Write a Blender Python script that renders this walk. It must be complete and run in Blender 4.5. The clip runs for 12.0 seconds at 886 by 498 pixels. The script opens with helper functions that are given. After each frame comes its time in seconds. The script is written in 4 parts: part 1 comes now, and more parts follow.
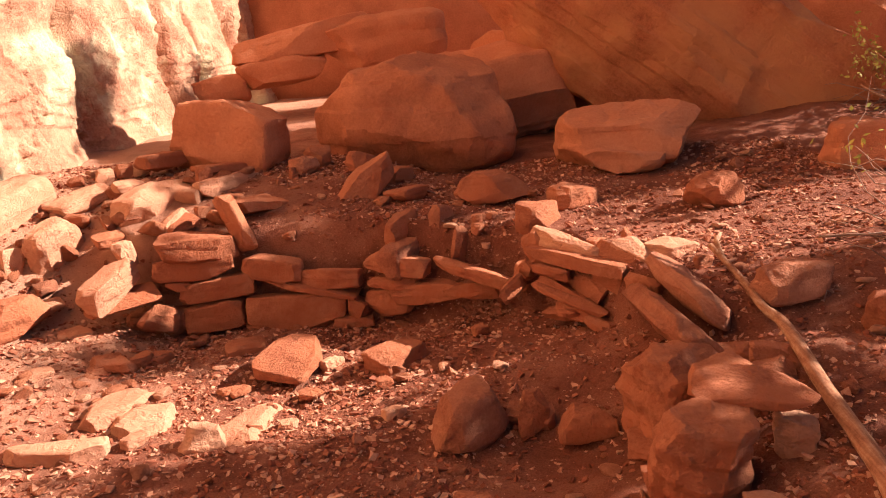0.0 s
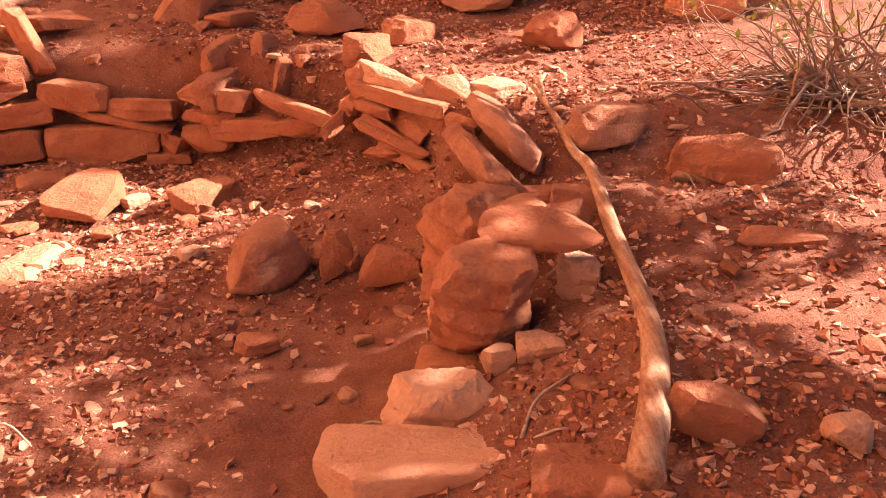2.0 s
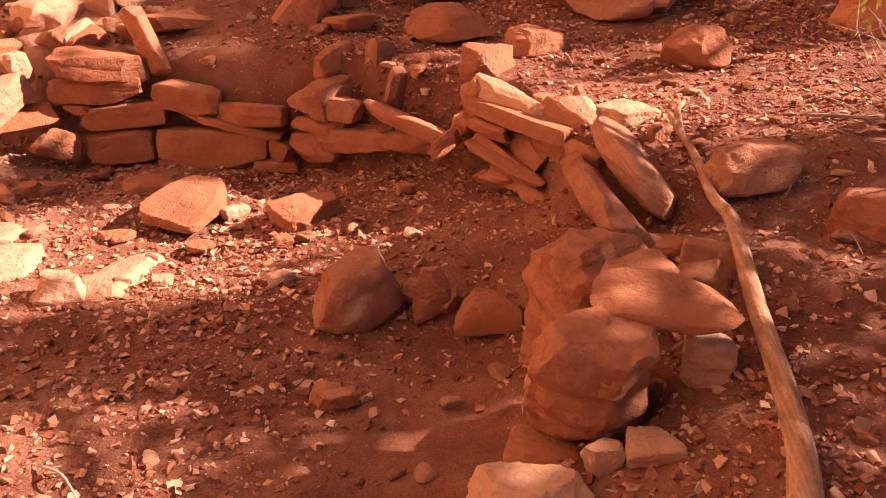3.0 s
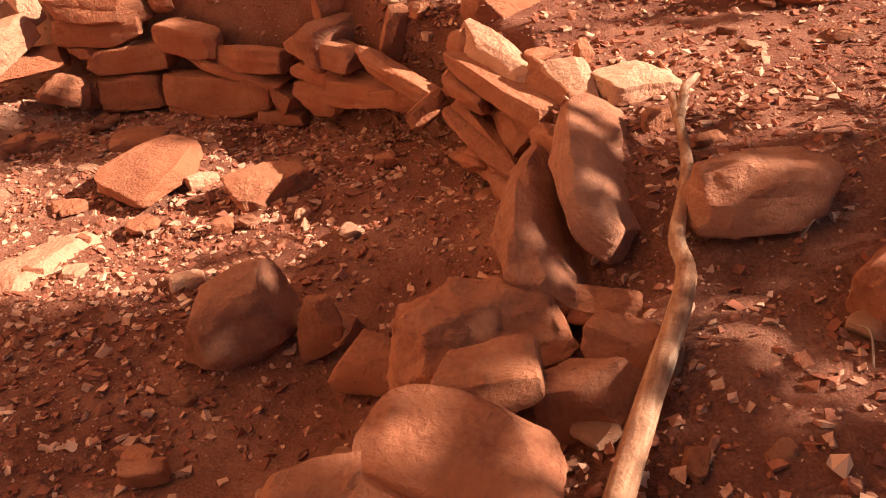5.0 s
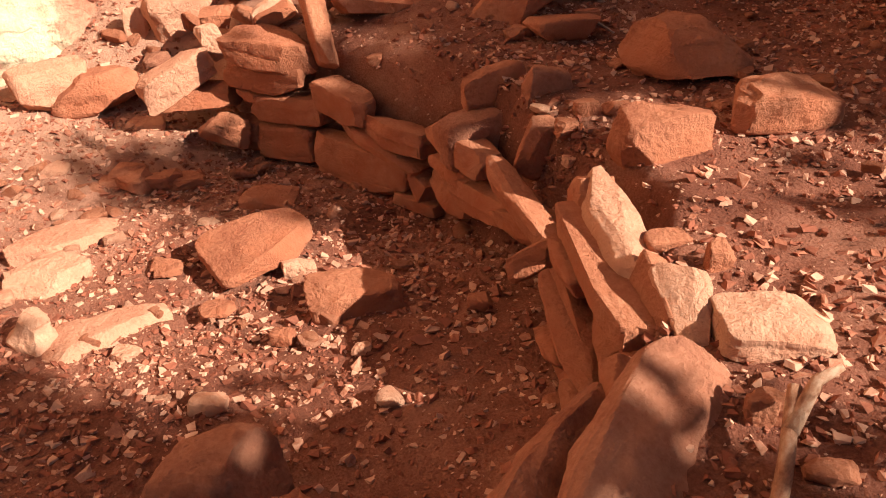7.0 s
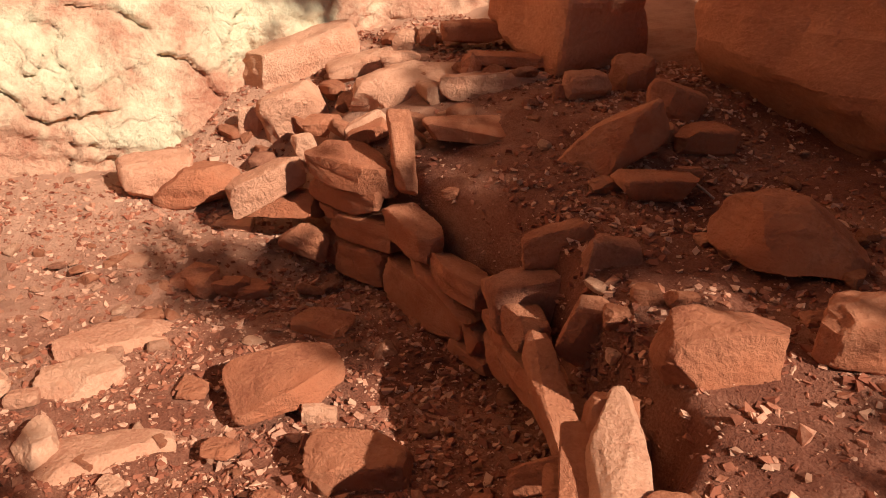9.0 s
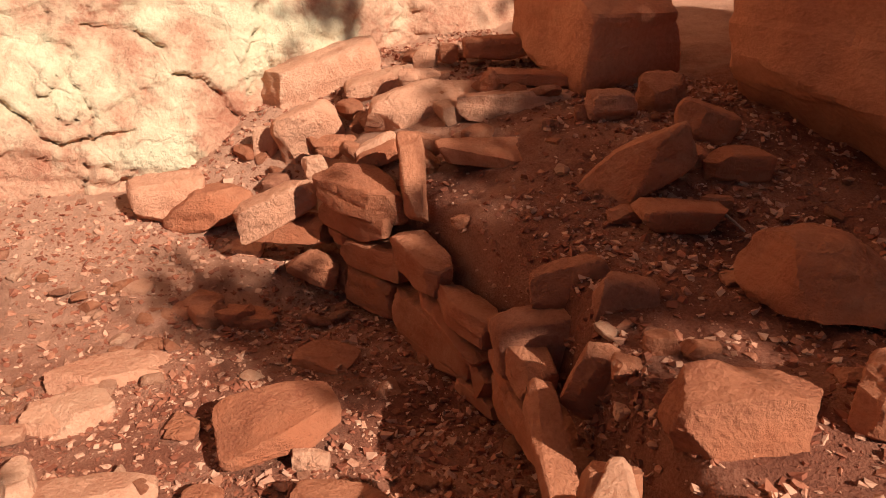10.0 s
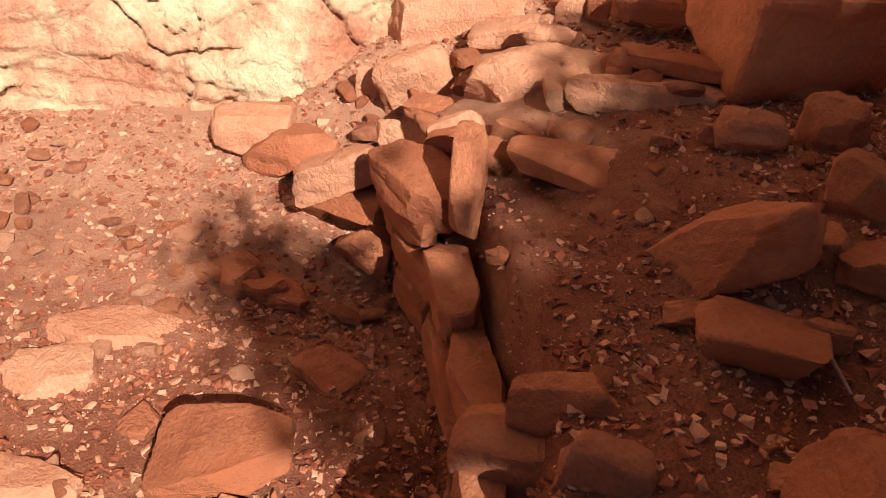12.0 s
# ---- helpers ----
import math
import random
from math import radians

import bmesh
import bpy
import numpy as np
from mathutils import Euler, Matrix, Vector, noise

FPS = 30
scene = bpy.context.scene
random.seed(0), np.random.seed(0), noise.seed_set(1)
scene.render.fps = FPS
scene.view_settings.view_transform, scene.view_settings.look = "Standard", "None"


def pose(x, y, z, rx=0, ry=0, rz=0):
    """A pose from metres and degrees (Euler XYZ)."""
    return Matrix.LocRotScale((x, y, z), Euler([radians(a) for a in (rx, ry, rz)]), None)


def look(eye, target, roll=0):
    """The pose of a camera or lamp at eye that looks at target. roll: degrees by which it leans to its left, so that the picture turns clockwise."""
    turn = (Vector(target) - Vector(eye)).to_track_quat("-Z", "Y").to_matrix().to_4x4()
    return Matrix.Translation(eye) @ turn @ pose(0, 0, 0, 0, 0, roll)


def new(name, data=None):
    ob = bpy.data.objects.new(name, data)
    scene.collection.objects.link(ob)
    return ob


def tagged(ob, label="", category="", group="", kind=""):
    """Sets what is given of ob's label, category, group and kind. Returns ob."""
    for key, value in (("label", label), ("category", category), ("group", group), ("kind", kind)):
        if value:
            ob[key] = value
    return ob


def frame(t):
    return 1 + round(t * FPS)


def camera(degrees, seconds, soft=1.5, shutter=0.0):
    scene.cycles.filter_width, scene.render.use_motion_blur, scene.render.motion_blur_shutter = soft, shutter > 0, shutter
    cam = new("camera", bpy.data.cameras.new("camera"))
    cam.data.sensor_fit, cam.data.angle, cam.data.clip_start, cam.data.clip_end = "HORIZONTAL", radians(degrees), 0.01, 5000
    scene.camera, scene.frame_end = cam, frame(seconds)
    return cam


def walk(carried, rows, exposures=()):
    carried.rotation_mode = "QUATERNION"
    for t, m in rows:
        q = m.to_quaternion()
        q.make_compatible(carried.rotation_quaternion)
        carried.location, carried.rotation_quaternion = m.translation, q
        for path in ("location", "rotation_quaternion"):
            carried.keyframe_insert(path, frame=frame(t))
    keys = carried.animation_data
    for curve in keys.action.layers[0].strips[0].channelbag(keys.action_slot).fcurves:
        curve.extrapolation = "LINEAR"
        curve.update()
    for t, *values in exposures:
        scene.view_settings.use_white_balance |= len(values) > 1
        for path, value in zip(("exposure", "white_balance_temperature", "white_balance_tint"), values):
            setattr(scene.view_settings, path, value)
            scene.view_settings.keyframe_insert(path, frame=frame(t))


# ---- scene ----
cam = camera(58.4, 12.0, soft=1.0)
PATH = [
    (0, (0.397, 0.746, 1.355), (0.211, 2.687, 0.912), -3.2),
    (0.5, (0.463, 0.749, 1.316), (0.492, 2.685, 0.814), -1.6),
    (1, (0.525, 0.721, 1.268), (0.674, 2.628, 0.684), 0.2),
    (1.5, (0.587, 0.759, 1.246), (0.753, 2.631, 0.562), 0.6),
    (2, (0.704, 0.928, 1.231), (0.811, 2.757, 0.429), 1.2),
    (2.5, (0.755, 1.039, 1.215), (0.772, 2.844, 0.352), 1.6),
    (3, (0.752, 1.319, 1.261), (0.56, 3.132, 0.439), 1.4),
    (3.2, (0.795, 1.402, 1.301), (0.545, 3.208, 0.478), 1.5),
    (4.8, (1.5, 2.201, 1.266), (0.847, 3.786, 0.238), -4.7),
    (5, (1.51, 2.32, 1.309), (0.846, 3.884, 0.255), -3.8),
    (5.5, (1.559, 2.509, 1.35), (0.815, 4.066, 0.339), -2.0),
    (6, (1.658, 2.764, 1.384), (0.714, 4.221, 0.391), -3.5),
    (6.5, (1.68, 2.956, 1.452), (0.592, 4.298, 0.445), -3.2),
    (7, (1.617, 3.226, 1.468), (0.435, 4.476, 0.447), -1.7),
    (7.5, (1.576, 3.43, 1.528), (0.234, 4.527, 0.529), -2.1),
    (7.7, (1.577, 3.529, 1.545), (0.163, 4.553, 0.569), -2.5),
    (9.3, (1.601, 3.89, 1.586), (0.063, 4.87, 0.765), -0.0),
    (9.5, (1.602, 3.929, 1.589), (0.043, 4.877, 0.769), -0.6),
    (10, (1.489, 4.099, 1.562), (-0.101, 5.001, 0.75), -0.9),
    (10.5, (1.296, 4.343, 1.614), (-0.291, 5.214, 0.764), -0.1),
    (11, (1.183, 4.623, 1.597), (-0.456, 5.338, 0.7), -1.9),
    (11.5, (1.149, 4.892, 1.685), (-0.508, 5.41, 0.691), -1.7),
    (12, (0.997, 5.04, 1.701), (-0.671, 5.367, 0.647), 1.9),
]
walk(cam, [(t, look(eye, target, roll)) for t, eye, target, roll in PATH],
     [(0, 1.45, 6400, 24), (1.0, 2.25, 6400, 26), (2.0, 2.3, 6300, 27), (2.6, 1.95, 6400, 27), (3.2, 1.75, 6400, 24), (5.0, 1.55, 6300, 15),
      (6.5, 1.3, 6000, 11), (7.7, 1.1, 5600, 6), (9.3, 0.6, 6000, 11), (10.5, 0.65, 6000, 12), (12, 0.8, 6000, 12)])

# ---- world, sun ----
SUN = Vector((0.817, 0.189, 0.545)).normalized()
world = bpy.data.worlds.new("sky")
scene.world = world
world.use_nodes = True
wn = world.node_tree
sky = wn.nodes.new("ShaderNodeTexSky")
sky.sky_type, sky.sun_disc = "NISHITA", False
sky.sun_elevation, sky.sun_rotation = math.asin(SUN.z), math.atan2(SUN.x, SUN.y)
wn.links.new(sky.outputs[0], wn.nodes["Background"].inputs[0])
wn.nodes["Background"].inputs[1].default_value = 0.021
sun = new("sun", bpy.data.lights.new("sun", "SUN"))
sun.data.energy, sun.data.angle, sun.data.color = 5.0, radians(0.45), (1.0, 0.90, 0.74)
sun.matrix_world = look(SUN * 30, (0, 0, 0))


# ---- materials ----
def earth(name, dark, mid, light, scale=3.0, grain=60.0, bump=0.5, rough=0.95, streaks=0.0, stretch=(1.2, 1.2, 16.0), spots=None, cracks=0.0, island=0.0, sunlit_silt=None):
    """A mineral surface: large patches, fine grain, per-object shift, relief."""
    m = bpy.data.materials.new(name)
    m.use_nodes = True
    t = m.node_tree
    out = t.nodes["Principled BSDF"]
    add, link = t.nodes.new, t.links.new
    co = add("ShaderNodeTexCoord").outputs["Object"]
    info = add("ShaderNodeObjectInfo")

    def tex(s, detail, rgh=0.6, vec=None):
        n = add("ShaderNodeTexNoise")
        n.inputs["Scale"].default_value, n.inputs["Detail"].default_value, n.inputs["Roughness"].default_value = s, detail, rgh
        link(vec or co, n.inputs["Vector"])
        return n.outputs["Fac"]

    def calc(op, a, b):
        n = add("ShaderNodeMath")
        n.operation = op
        for i, v in enumerate((a, b)):
            if isinstance(v, (int, float)):
                n.inputs[i].default_value = v
            else:
                link(v, n.inputs[i])
        return n.outputs[0]

    big, fine = tex(scale, 5), tex(grain, 3, 0.7)
    f = calc("ADD", calc("MULTIPLY", big, 0.65), calc("MULTIPLY", fine, 0.35))
    f = calc("ADD", f, calc("MULTIPLY", calc("SUBTRACT", info.outputs["Random"], 0.5), 0.14))
    if island:
        geo = add("ShaderNodeNewGeometry")
        f = calc("ADD", f, calc("MULTIPLY", calc("SUBTRACT", geo.outputs["Random Per Island"], 0.5), island))
    if streaks:
        mp = add("ShaderNodeMapping")
        mp.inputs["Scale"].default_value = stretch
        link(co, mp.inputs["Vector"])
        f = calc("ADD", f, calc("MULTIPLY", calc("SUBTRACT", tex(2.0, 4, 0.6, mp.outputs[0]), 0.5), streaks))
    ramp = add("ShaderNodeValToRGB")
    cr = ramp.color_ramp
    cr.elements[0].position, cr.elements[1].position = 0.32, 0.70
    cr.elements[0].color, cr.elements[1].color = (*dark, 1), (*light, 1)
    cr.elements.new(0.5).color = (*mid, 1)
    link(f, ramp.inputs[0])
    col = ramp.outputs[0]
    if spots:
        sr = add("ShaderNodeValToRGB")
        sr.color_ramp.elements[0].position, sr.color_ramp.elements[1].position = 0.47, 0.60
        link(tex(scale * 0.55, 7, 0.68), sr.inputs[0])
        mix = add("ShaderNodeMix")
        mix.data_type = "RGBA"
        link(sr.outputs[0], mix.inputs["Factor"])
        link(col, mix.inputs["A"])
        mix.inputs["B"].default_value = (*spots, 1)
        col = mix.outputs["Result"]
    if sunlit_silt:
        # pale silt off the cliff, sunlight mixed into its colour, thinning over the yard
        xyz = add("ShaderNodeSeparateXYZ")
        link(co, xyz.inputs[0])
        reach = calc("SUBTRACT", calc("MULTIPLY", xyz.outputs["X"], -0.5), 0.55)
        reach = calc("ADD", reach, calc("MULTIPLY", calc("SUBTRACT", tex(3.5, 6, 0.7), 0.5), 1.6))
        reach = calc("MULTIPLY", calc("MINIMUM", calc("MAXIMUM", reach, 0.0), 1.0), 0.85)
        mix = add("ShaderNodeMix")
        mix.data_type = "RGBA"
        link(reach, mix.inputs["Factor"])
        link(col, mix.inputs["A"])
        mix.inputs["B"].default_value = (*sunlit_silt, 1)
        col = mix.outputs["Result"]
    link(col, out.inputs["Base Color"])
    out.inputs["Roughness"].default_value = rough
    out.inputs["Specular IOR Level"].default_value = 0.15
    b = add("ShaderNodeBump")
    b.inputs["Strength"].default_value, b.inputs["Distance"].default_value = bump, 0.03
    h = calc("ADD", tex(scale * 4, 10, 0.75), calc("MULTIPLY", fine, 0.45))
    h = calc("ADD", h, calc("MULTIPLY", tex(scale * 11, 4, 0.6), 0.5))
    if cracks:
        v = add("ShaderNodeTexVoronoi")
        v.feature = "DISTANCE_TO_EDGE"
        v.inputs["Scale"].default_value = scale * 1.3
        wob = add("ShaderNodeVectorMath")
        wob.operation = "ADD"
        link(co, wob.inputs[0])
        sc = add("ShaderNodeVectorMath")
        sc.operation = "SCALE"
        sc.inputs["Scale"].default_value = 0.35
        nz = add("ShaderNodeTexNoise")
        nz.inputs["Scale"].default_value = scale * 1.5
        link(co, nz.inputs["Vector"])
        link(nz.outputs["Color"], sc.inputs[0])
        link(sc.outputs[0], wob.inputs[1])
        link(wob.outputs[0], v.inputs["Vector"])
        h = calc("ADD", h, calc("MULTIPLY", calc("MINIMUM", calc("MULTIPLY", v.outputs["Distance"], 18.0), 1.0), cracks))
    link(h, b.inputs["Height"])
    link(b.outputs[0], out.inputs["Normal"])
    return m


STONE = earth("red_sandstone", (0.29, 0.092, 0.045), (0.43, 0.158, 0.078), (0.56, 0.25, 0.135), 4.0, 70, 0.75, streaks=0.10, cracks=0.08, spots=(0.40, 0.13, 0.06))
# lighter copy of the sandstone: pale stones, and ones with sunlight put into the colour
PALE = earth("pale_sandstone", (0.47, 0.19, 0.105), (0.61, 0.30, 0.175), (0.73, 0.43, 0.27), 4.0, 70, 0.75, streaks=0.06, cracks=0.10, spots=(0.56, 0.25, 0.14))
GREY = earth("weathered_sandstone", (0.26, 0.090, 0.050), (0.39, 0.150, 0.080), (0.52, 0.23, 0.13), 4.0, 70, 0.75)
BOULDER = earth("boulder_sandstone", (0.40, 0.14, 0.068), (0.53, 0.20, 0.097), (0.62, 0.265, 0.14), 1.6, 45, 0.8)
# the yellowish spots stand in for lit patches on the tilted slab
SUNPATCHED = earth("sunpatched_sandstone", (0.26, 0.088, 0.045), (0.47, 0.17, 0.078), (0.58, 0.25, 0.12), 1.8, 45, 0.9, streaks=0.2, spots=(0.56, 0.245, 0.105))
DIRT = earth("red_dirt", (0.12, 0.036, 0.020), (0.25, 0.084, 0.046), (0.43, 0.18, 0.105), 2.6, 120, 1.0, sunlit_silt=(0.60, 0.32, 0.20))
GRIT = earth("loose_chips", (0.26, 0.08, 0.042), (0.40, 0.145, 0.077), (0.60, 0.31, 0.19), 9.0, 90, 0.3, island=0.8)
FLAKE = earth("sandstone_flakes", (0.24, 0.08, 0.045), (0.38, 0.15, 0.08), (0.54, 0.28, 0.175), 9.0, 90, 0.3, island=0.5)
CLIFF = earth("cliff_sandstone", (0.40, 0.15, 0.085), (0.56, 0.30, 0.18), (0.66, 0.43, 0.275), 2.4, 40, 1.0, streaks=0.12, spots=(0.70, 0.57, 0.36), cracks=0.2)
WOOD = earth("dead_wood", (0.27, 0.115, 0.062), (0.43, 0.21, 0.115), (0.58, 0.36, 0.23), 6.0, 80, 0.5, streaks=0.9, stretch=(26.0, 1.3, 26.0))
TWIG = earth("grey_twig", (0.20, 0.11, 0.075), (0.34, 0.21, 0.15), (0.50, 0.36, 0.27), 8.0, 80, 0.3)
LEAF = earth("leaf", (0.035, 0.05, 0.018), (0.06, 0.085, 0.028), (0.12, 0.14, 0.045), 5.0, 40, 0.1, rough=0.6)
YELLOW = earth("yellow_leaf", (0.25, 0.24, 0.05), (0.40, 0.38, 0.08), (0.55, 0.52, 0.14), 5.0, 40, 0.1, rough=0.6)


# ---- shapes ----
def S(u):
    u = min(1.0, max(0.0, u))
    return u * u * (3 - 2 * u)


def wall_y(x):
    """Line of the face of the wall across the yard."""
    return 5.42 - 0.37 * max(0.0, x + 0.5) - 0.12 * S((-1.3 - x) / 0.7)


def ground(x, y):
    """Height of the bare earth at a place."""
    low = -0.21 + 0.33 * S((x - 0.4) / 1.15)
    low += 0.16 * S((x + 0.6) / 1.2) * S((y - 3.6) / 0.8) * (1 - S((x - 0.9) / 0.9))
    low += 0.14 * S((-1.7 - x) / 0.8) + 0.12 * S((-2.4 - x) / 0.7) + 0.35 * S((-2.3 - x) / 0.8) * S((y - 4.7) / 1.0)
    low += 0.13 * S((x - 1.0) / 0.6) * S((y - 2.6) / 1.2)
    top = 0.36 + 0.04 * S(x / 0.8) + 0.10 * (min(y, 6.8) - 5.0) + 0.04 * S(x - 1.0) + 0.16 * S((y - 5.6) / 0.9) * S(-x)
    back = (y - wall_y(x)) * 0.95 - 0.02 + 0.3 * S((-2.1 - x) / 0.5)
    side = (x - 0.60) * 0.894 + (y - 4.92) * 0.447
    side = min(side, (y - 3.8) * 0.6)
    width = 0.16 + 0.7 * S((-2.0 - x) / 0.6)
    m = S((max(back, side) - 0.06) / width)
    return low + (top - low) * m + (0.05 + 0.16 * S((x - 1.2) / 2.0)) * min(12.0, max(0.0, y - 6.8))


def mesh_of(name, verts, faces, material, sharp=None):
    me = bpy.data.meshes.new(name)
    me.from_pydata(verts, [], faces)
    me.materials.append(material)
    me.shade_smooth()
    if sharp:
        me.set_sharp_from_angle(angle=radians(sharp))
    me.update()
    return me


def cube_grid(n):
    """Unit cube skin with n cells a side, welded."""
    seen, verts, faces = {}, [], []

    def at(p):
        if p not in seen:
            seen[p] = len(verts)
            verts.append(p)
        return seen[p]

    for ax in range(3):
        for end in (0, n):
            for i in range(n):
                for j in range(n):
                    q = []
                    for di, dj in ((0, 0), (1, 0), (1, 1), (0, 1)):
                        p = [0, 0, 0]
                        p[ax], p[(ax + 1) % 3], p[(ax + 2) % 3] = end, i + di, j + dj
                        q.append(at(tuple(p)))
                    faces.append(q if end else q[::-1])
    return np.array(verts, float) * 2 / n - 1, faces


GRIDS = {}


def rock_mesh(dims, seed, box=7.0, chops=5, taper=0.0, skew=0.0, rough=1.0, n=18, warp=0.22, material=None):
    """An angular stone: a rounded block with struck-off facets, bedding steps and a worn skin."""
    if n not in GRIDS:
        GRIDS[n] = cube_grid(n)
    c, faces = GRIDS[n]
    rng = np.random.default_rng(seed)
    v = c / (np.abs(c) ** box).sum(1, keepdims=True) ** (1 / box)
    push = rng.uniform(-1, 1, (2, 2, 2, 3)) * warp
    u = (v + 1) / 2
    for i in (0, 1):
        for j in (0, 1):
            for k in (0, 1):
                part_of = np.abs(1 - i - u[:, 0]) * np.abs(1 - j - u[:, 1]) * np.abs(1 - k - u[:, 2])
                v = v + part_of[:, None] * push[i, j, k]
    for _ in range(chops + 5):
        d = rng.normal(size=3)
        d /= np.linalg.norm(d)
        lim = (v @ d).max() * rng.uniform(0.62, 0.95)
        over = np.maximum(v @ d - lim, 0)
        v = v - over[:, None] * d
    v[:, 0] *= 1 - taper * (v[:, 2] + 1) / 2
    v[:, 1] *= 1 - 0.7 * taper * (v[:, 2] + 1) / 2
    v[:, 0] += skew * (v[:, 2] + 1) / 2
    half = np.array(dims) / 2
    size = float(np.median(dims))
    off = rng.uniform(-50, 50, 3)
    out = []
    for p in v * half:
        q = p / size
        w = Vector(q * 1.6 + off)
        a = noise.noise(w) * 0.035 + noise.noise(w * 3.1) * 0.022 + noise.noise(w * 7.0) * 0.016 + abs(noise.noise(w * 2.2)) * 0.03
        a += 0.02 * math.floor(4 * noise.noise(Vector((off[0], off[1], q[2] * 5 + off[2]))) + 0.5) * 0.5
        k = np.linalg.norm(p / half) + 1e-6
        out.append(tuple(p + (p / half / k) * a * rough * min(size, float(min(dims)) * 1.6)))
    return mesh_of("rock", out, [f for f in faces], material or STONE, 15)


def rock(name, at, dims, rot, seed, parent=None, label="", category="rock", group="", **shape):
    ob = new(name, rock_mesh(dims, seed, **shape))
    ob.matrix_world = pose(*at, *rot)
    if parent:
        ob.parent = parent
        tagged(ob, label)
    else:
        tagged(ob, label, category, group)
    return ob


def part(name, me, parent, label=""):
    ob = new(name, me)
    ob.parent = parent
    return tagged(ob, label)


def tube(path, radii, sides=8, wobble=0.0, seed=0):
    """Verts and faces of a tapered, crooked limb along a line of points."""
    rng = np.random.default_rng(seed)
    verts, faces = [], []
    pts = [Vector(p) for p in path]
    for i, p in enumerate(pts):
        d = (pts[min(i + 1, len(pts) - 1)] - pts[max(i - 1, 0)]).normalized()
        a = d.orthogonal().normalized() if abs(d.z) > 0.9 else d.cross(Vector((0, 0, 1))).normalized()
        b = d.cross(a)
        for j in range(sides):
            u = 2 * math.pi * j / sides
            r = radii[i] * (1 + wobble * rng.uniform(-1, 1))
            verts.append(tuple(p + a * (r * math.cos(u)) + b * (r * math.sin(u))))
    for i in range(len(pts) - 1):
        for j in range(sides):
            k = (j + 1) % sides
            faces.append((i * sides + j, i * sides + k, (i + 1) * sides + k, (i + 1) * sides + j))
    faces.append(tuple(range(sides))[::-1])
    faces.append(tuple((len(pts) - 1) * sides + j for j in range(sides)))
    return verts, faces


def smooth_line(points, n):
    """n points on a Catmull-Rom line through the given ones."""
    p = [np.array(q, float) for q in points]
    p = [2 * p[0] - p[1]] + p + [2 * p[-1] - p[-2]]
    out = []
    for i in range(n):
        u = i / (n - 1) * (len(p) - 3) * 0.99999
        k = int(u)
        s = u - k
        a, b, c, d = p[k:k + 4]
        out.append(0.5 * (2 * b + (c - a) * s + (2 * a - 5 * b + 4 * c - d) * s * s + (3 * b - a - 3 * c + d) * s ** 3))
    return out


# ---- ground ----
def spread(lo, hi, step, far):
    """Even steps between lo and hi, growing steps out to far."""
    mid = list(np.arange(lo, hi, step))
    up, d = [hi], step
    while up[-1] < far:
        d *= 1.35
        up.append(up[-1] + d)
    down, d = [lo - step], step
    while down[-1] > -far:
        d *= 1.35
        down.append(down[-1] - d)
    return down[::-1] + mid + up


def relief(x, y):
    w = Vector((x, y, 3.7))
    return noise.noise(w * 1.7) * 0.035 + noise.noise(w * 5.0) * 0.016 + noise.noise(w * 14.0) * 0.012 + noise.noise(w * 31.0) * 0.009


gx, gy = spread(-3.5, 2.9, 0.028, 160), spread(1.6, 7.4, 0.028, 160)
verts = [(x, y, ground(x, y) + relief(x, y)) for y in gy for x in gx]
w = len(gx)
faces = [(j * w + i, j * w + i + 1, (j + 1) * w + i + 1, (j + 1) * w + i) for j in range(len(gy) - 1) for i in range(w - 1)]
tagged(new("ground", mesh_of("ground", verts, faces, DIRT)), "dusty red dirt ground strewn with fine chips", "ground", kind="structure")


# ---- cliff ----
CRACKS = [[(5.02, 0.66), (5.18, 0.60), (5.28, 0.50), (5.33, 0.38), (5.42, 0.33)], [(4.10, 0.62), (4.22, 0.50), (4.27, 0.40), (4.36, 0.33), (4.58, 0.36), (4.75, 0.37)], [(4.6, 0.95), (4.85, 0.90), (5.0, 0.80)]]


def crack_depth(y, z):
    """Depth of the long cracks at a place of the cliff."""
    wy = y + 0.02 * noise.noise(Vector((y * 14, z * 14, 3.0)))
    wz = z + 0.02 * noise.noise(Vector((y * 14, z * 14, 8.0)))
    near = 1.0
    for line in CRACKS:
        for (ay, az), (by, bz) in zip(line, line[1:]):
            dy, dz = by - ay, bz - az
            u = min(1.0, max(0.0, ((wy - ay) * dy + (wz - az) * dz) / (dy * dy + dz * dz)))
            near = min(near, math.hypot(wy - ay - u * dy, wz - az - u * dz))
    return 0.07 * S((0.024 - near) / 0.02)


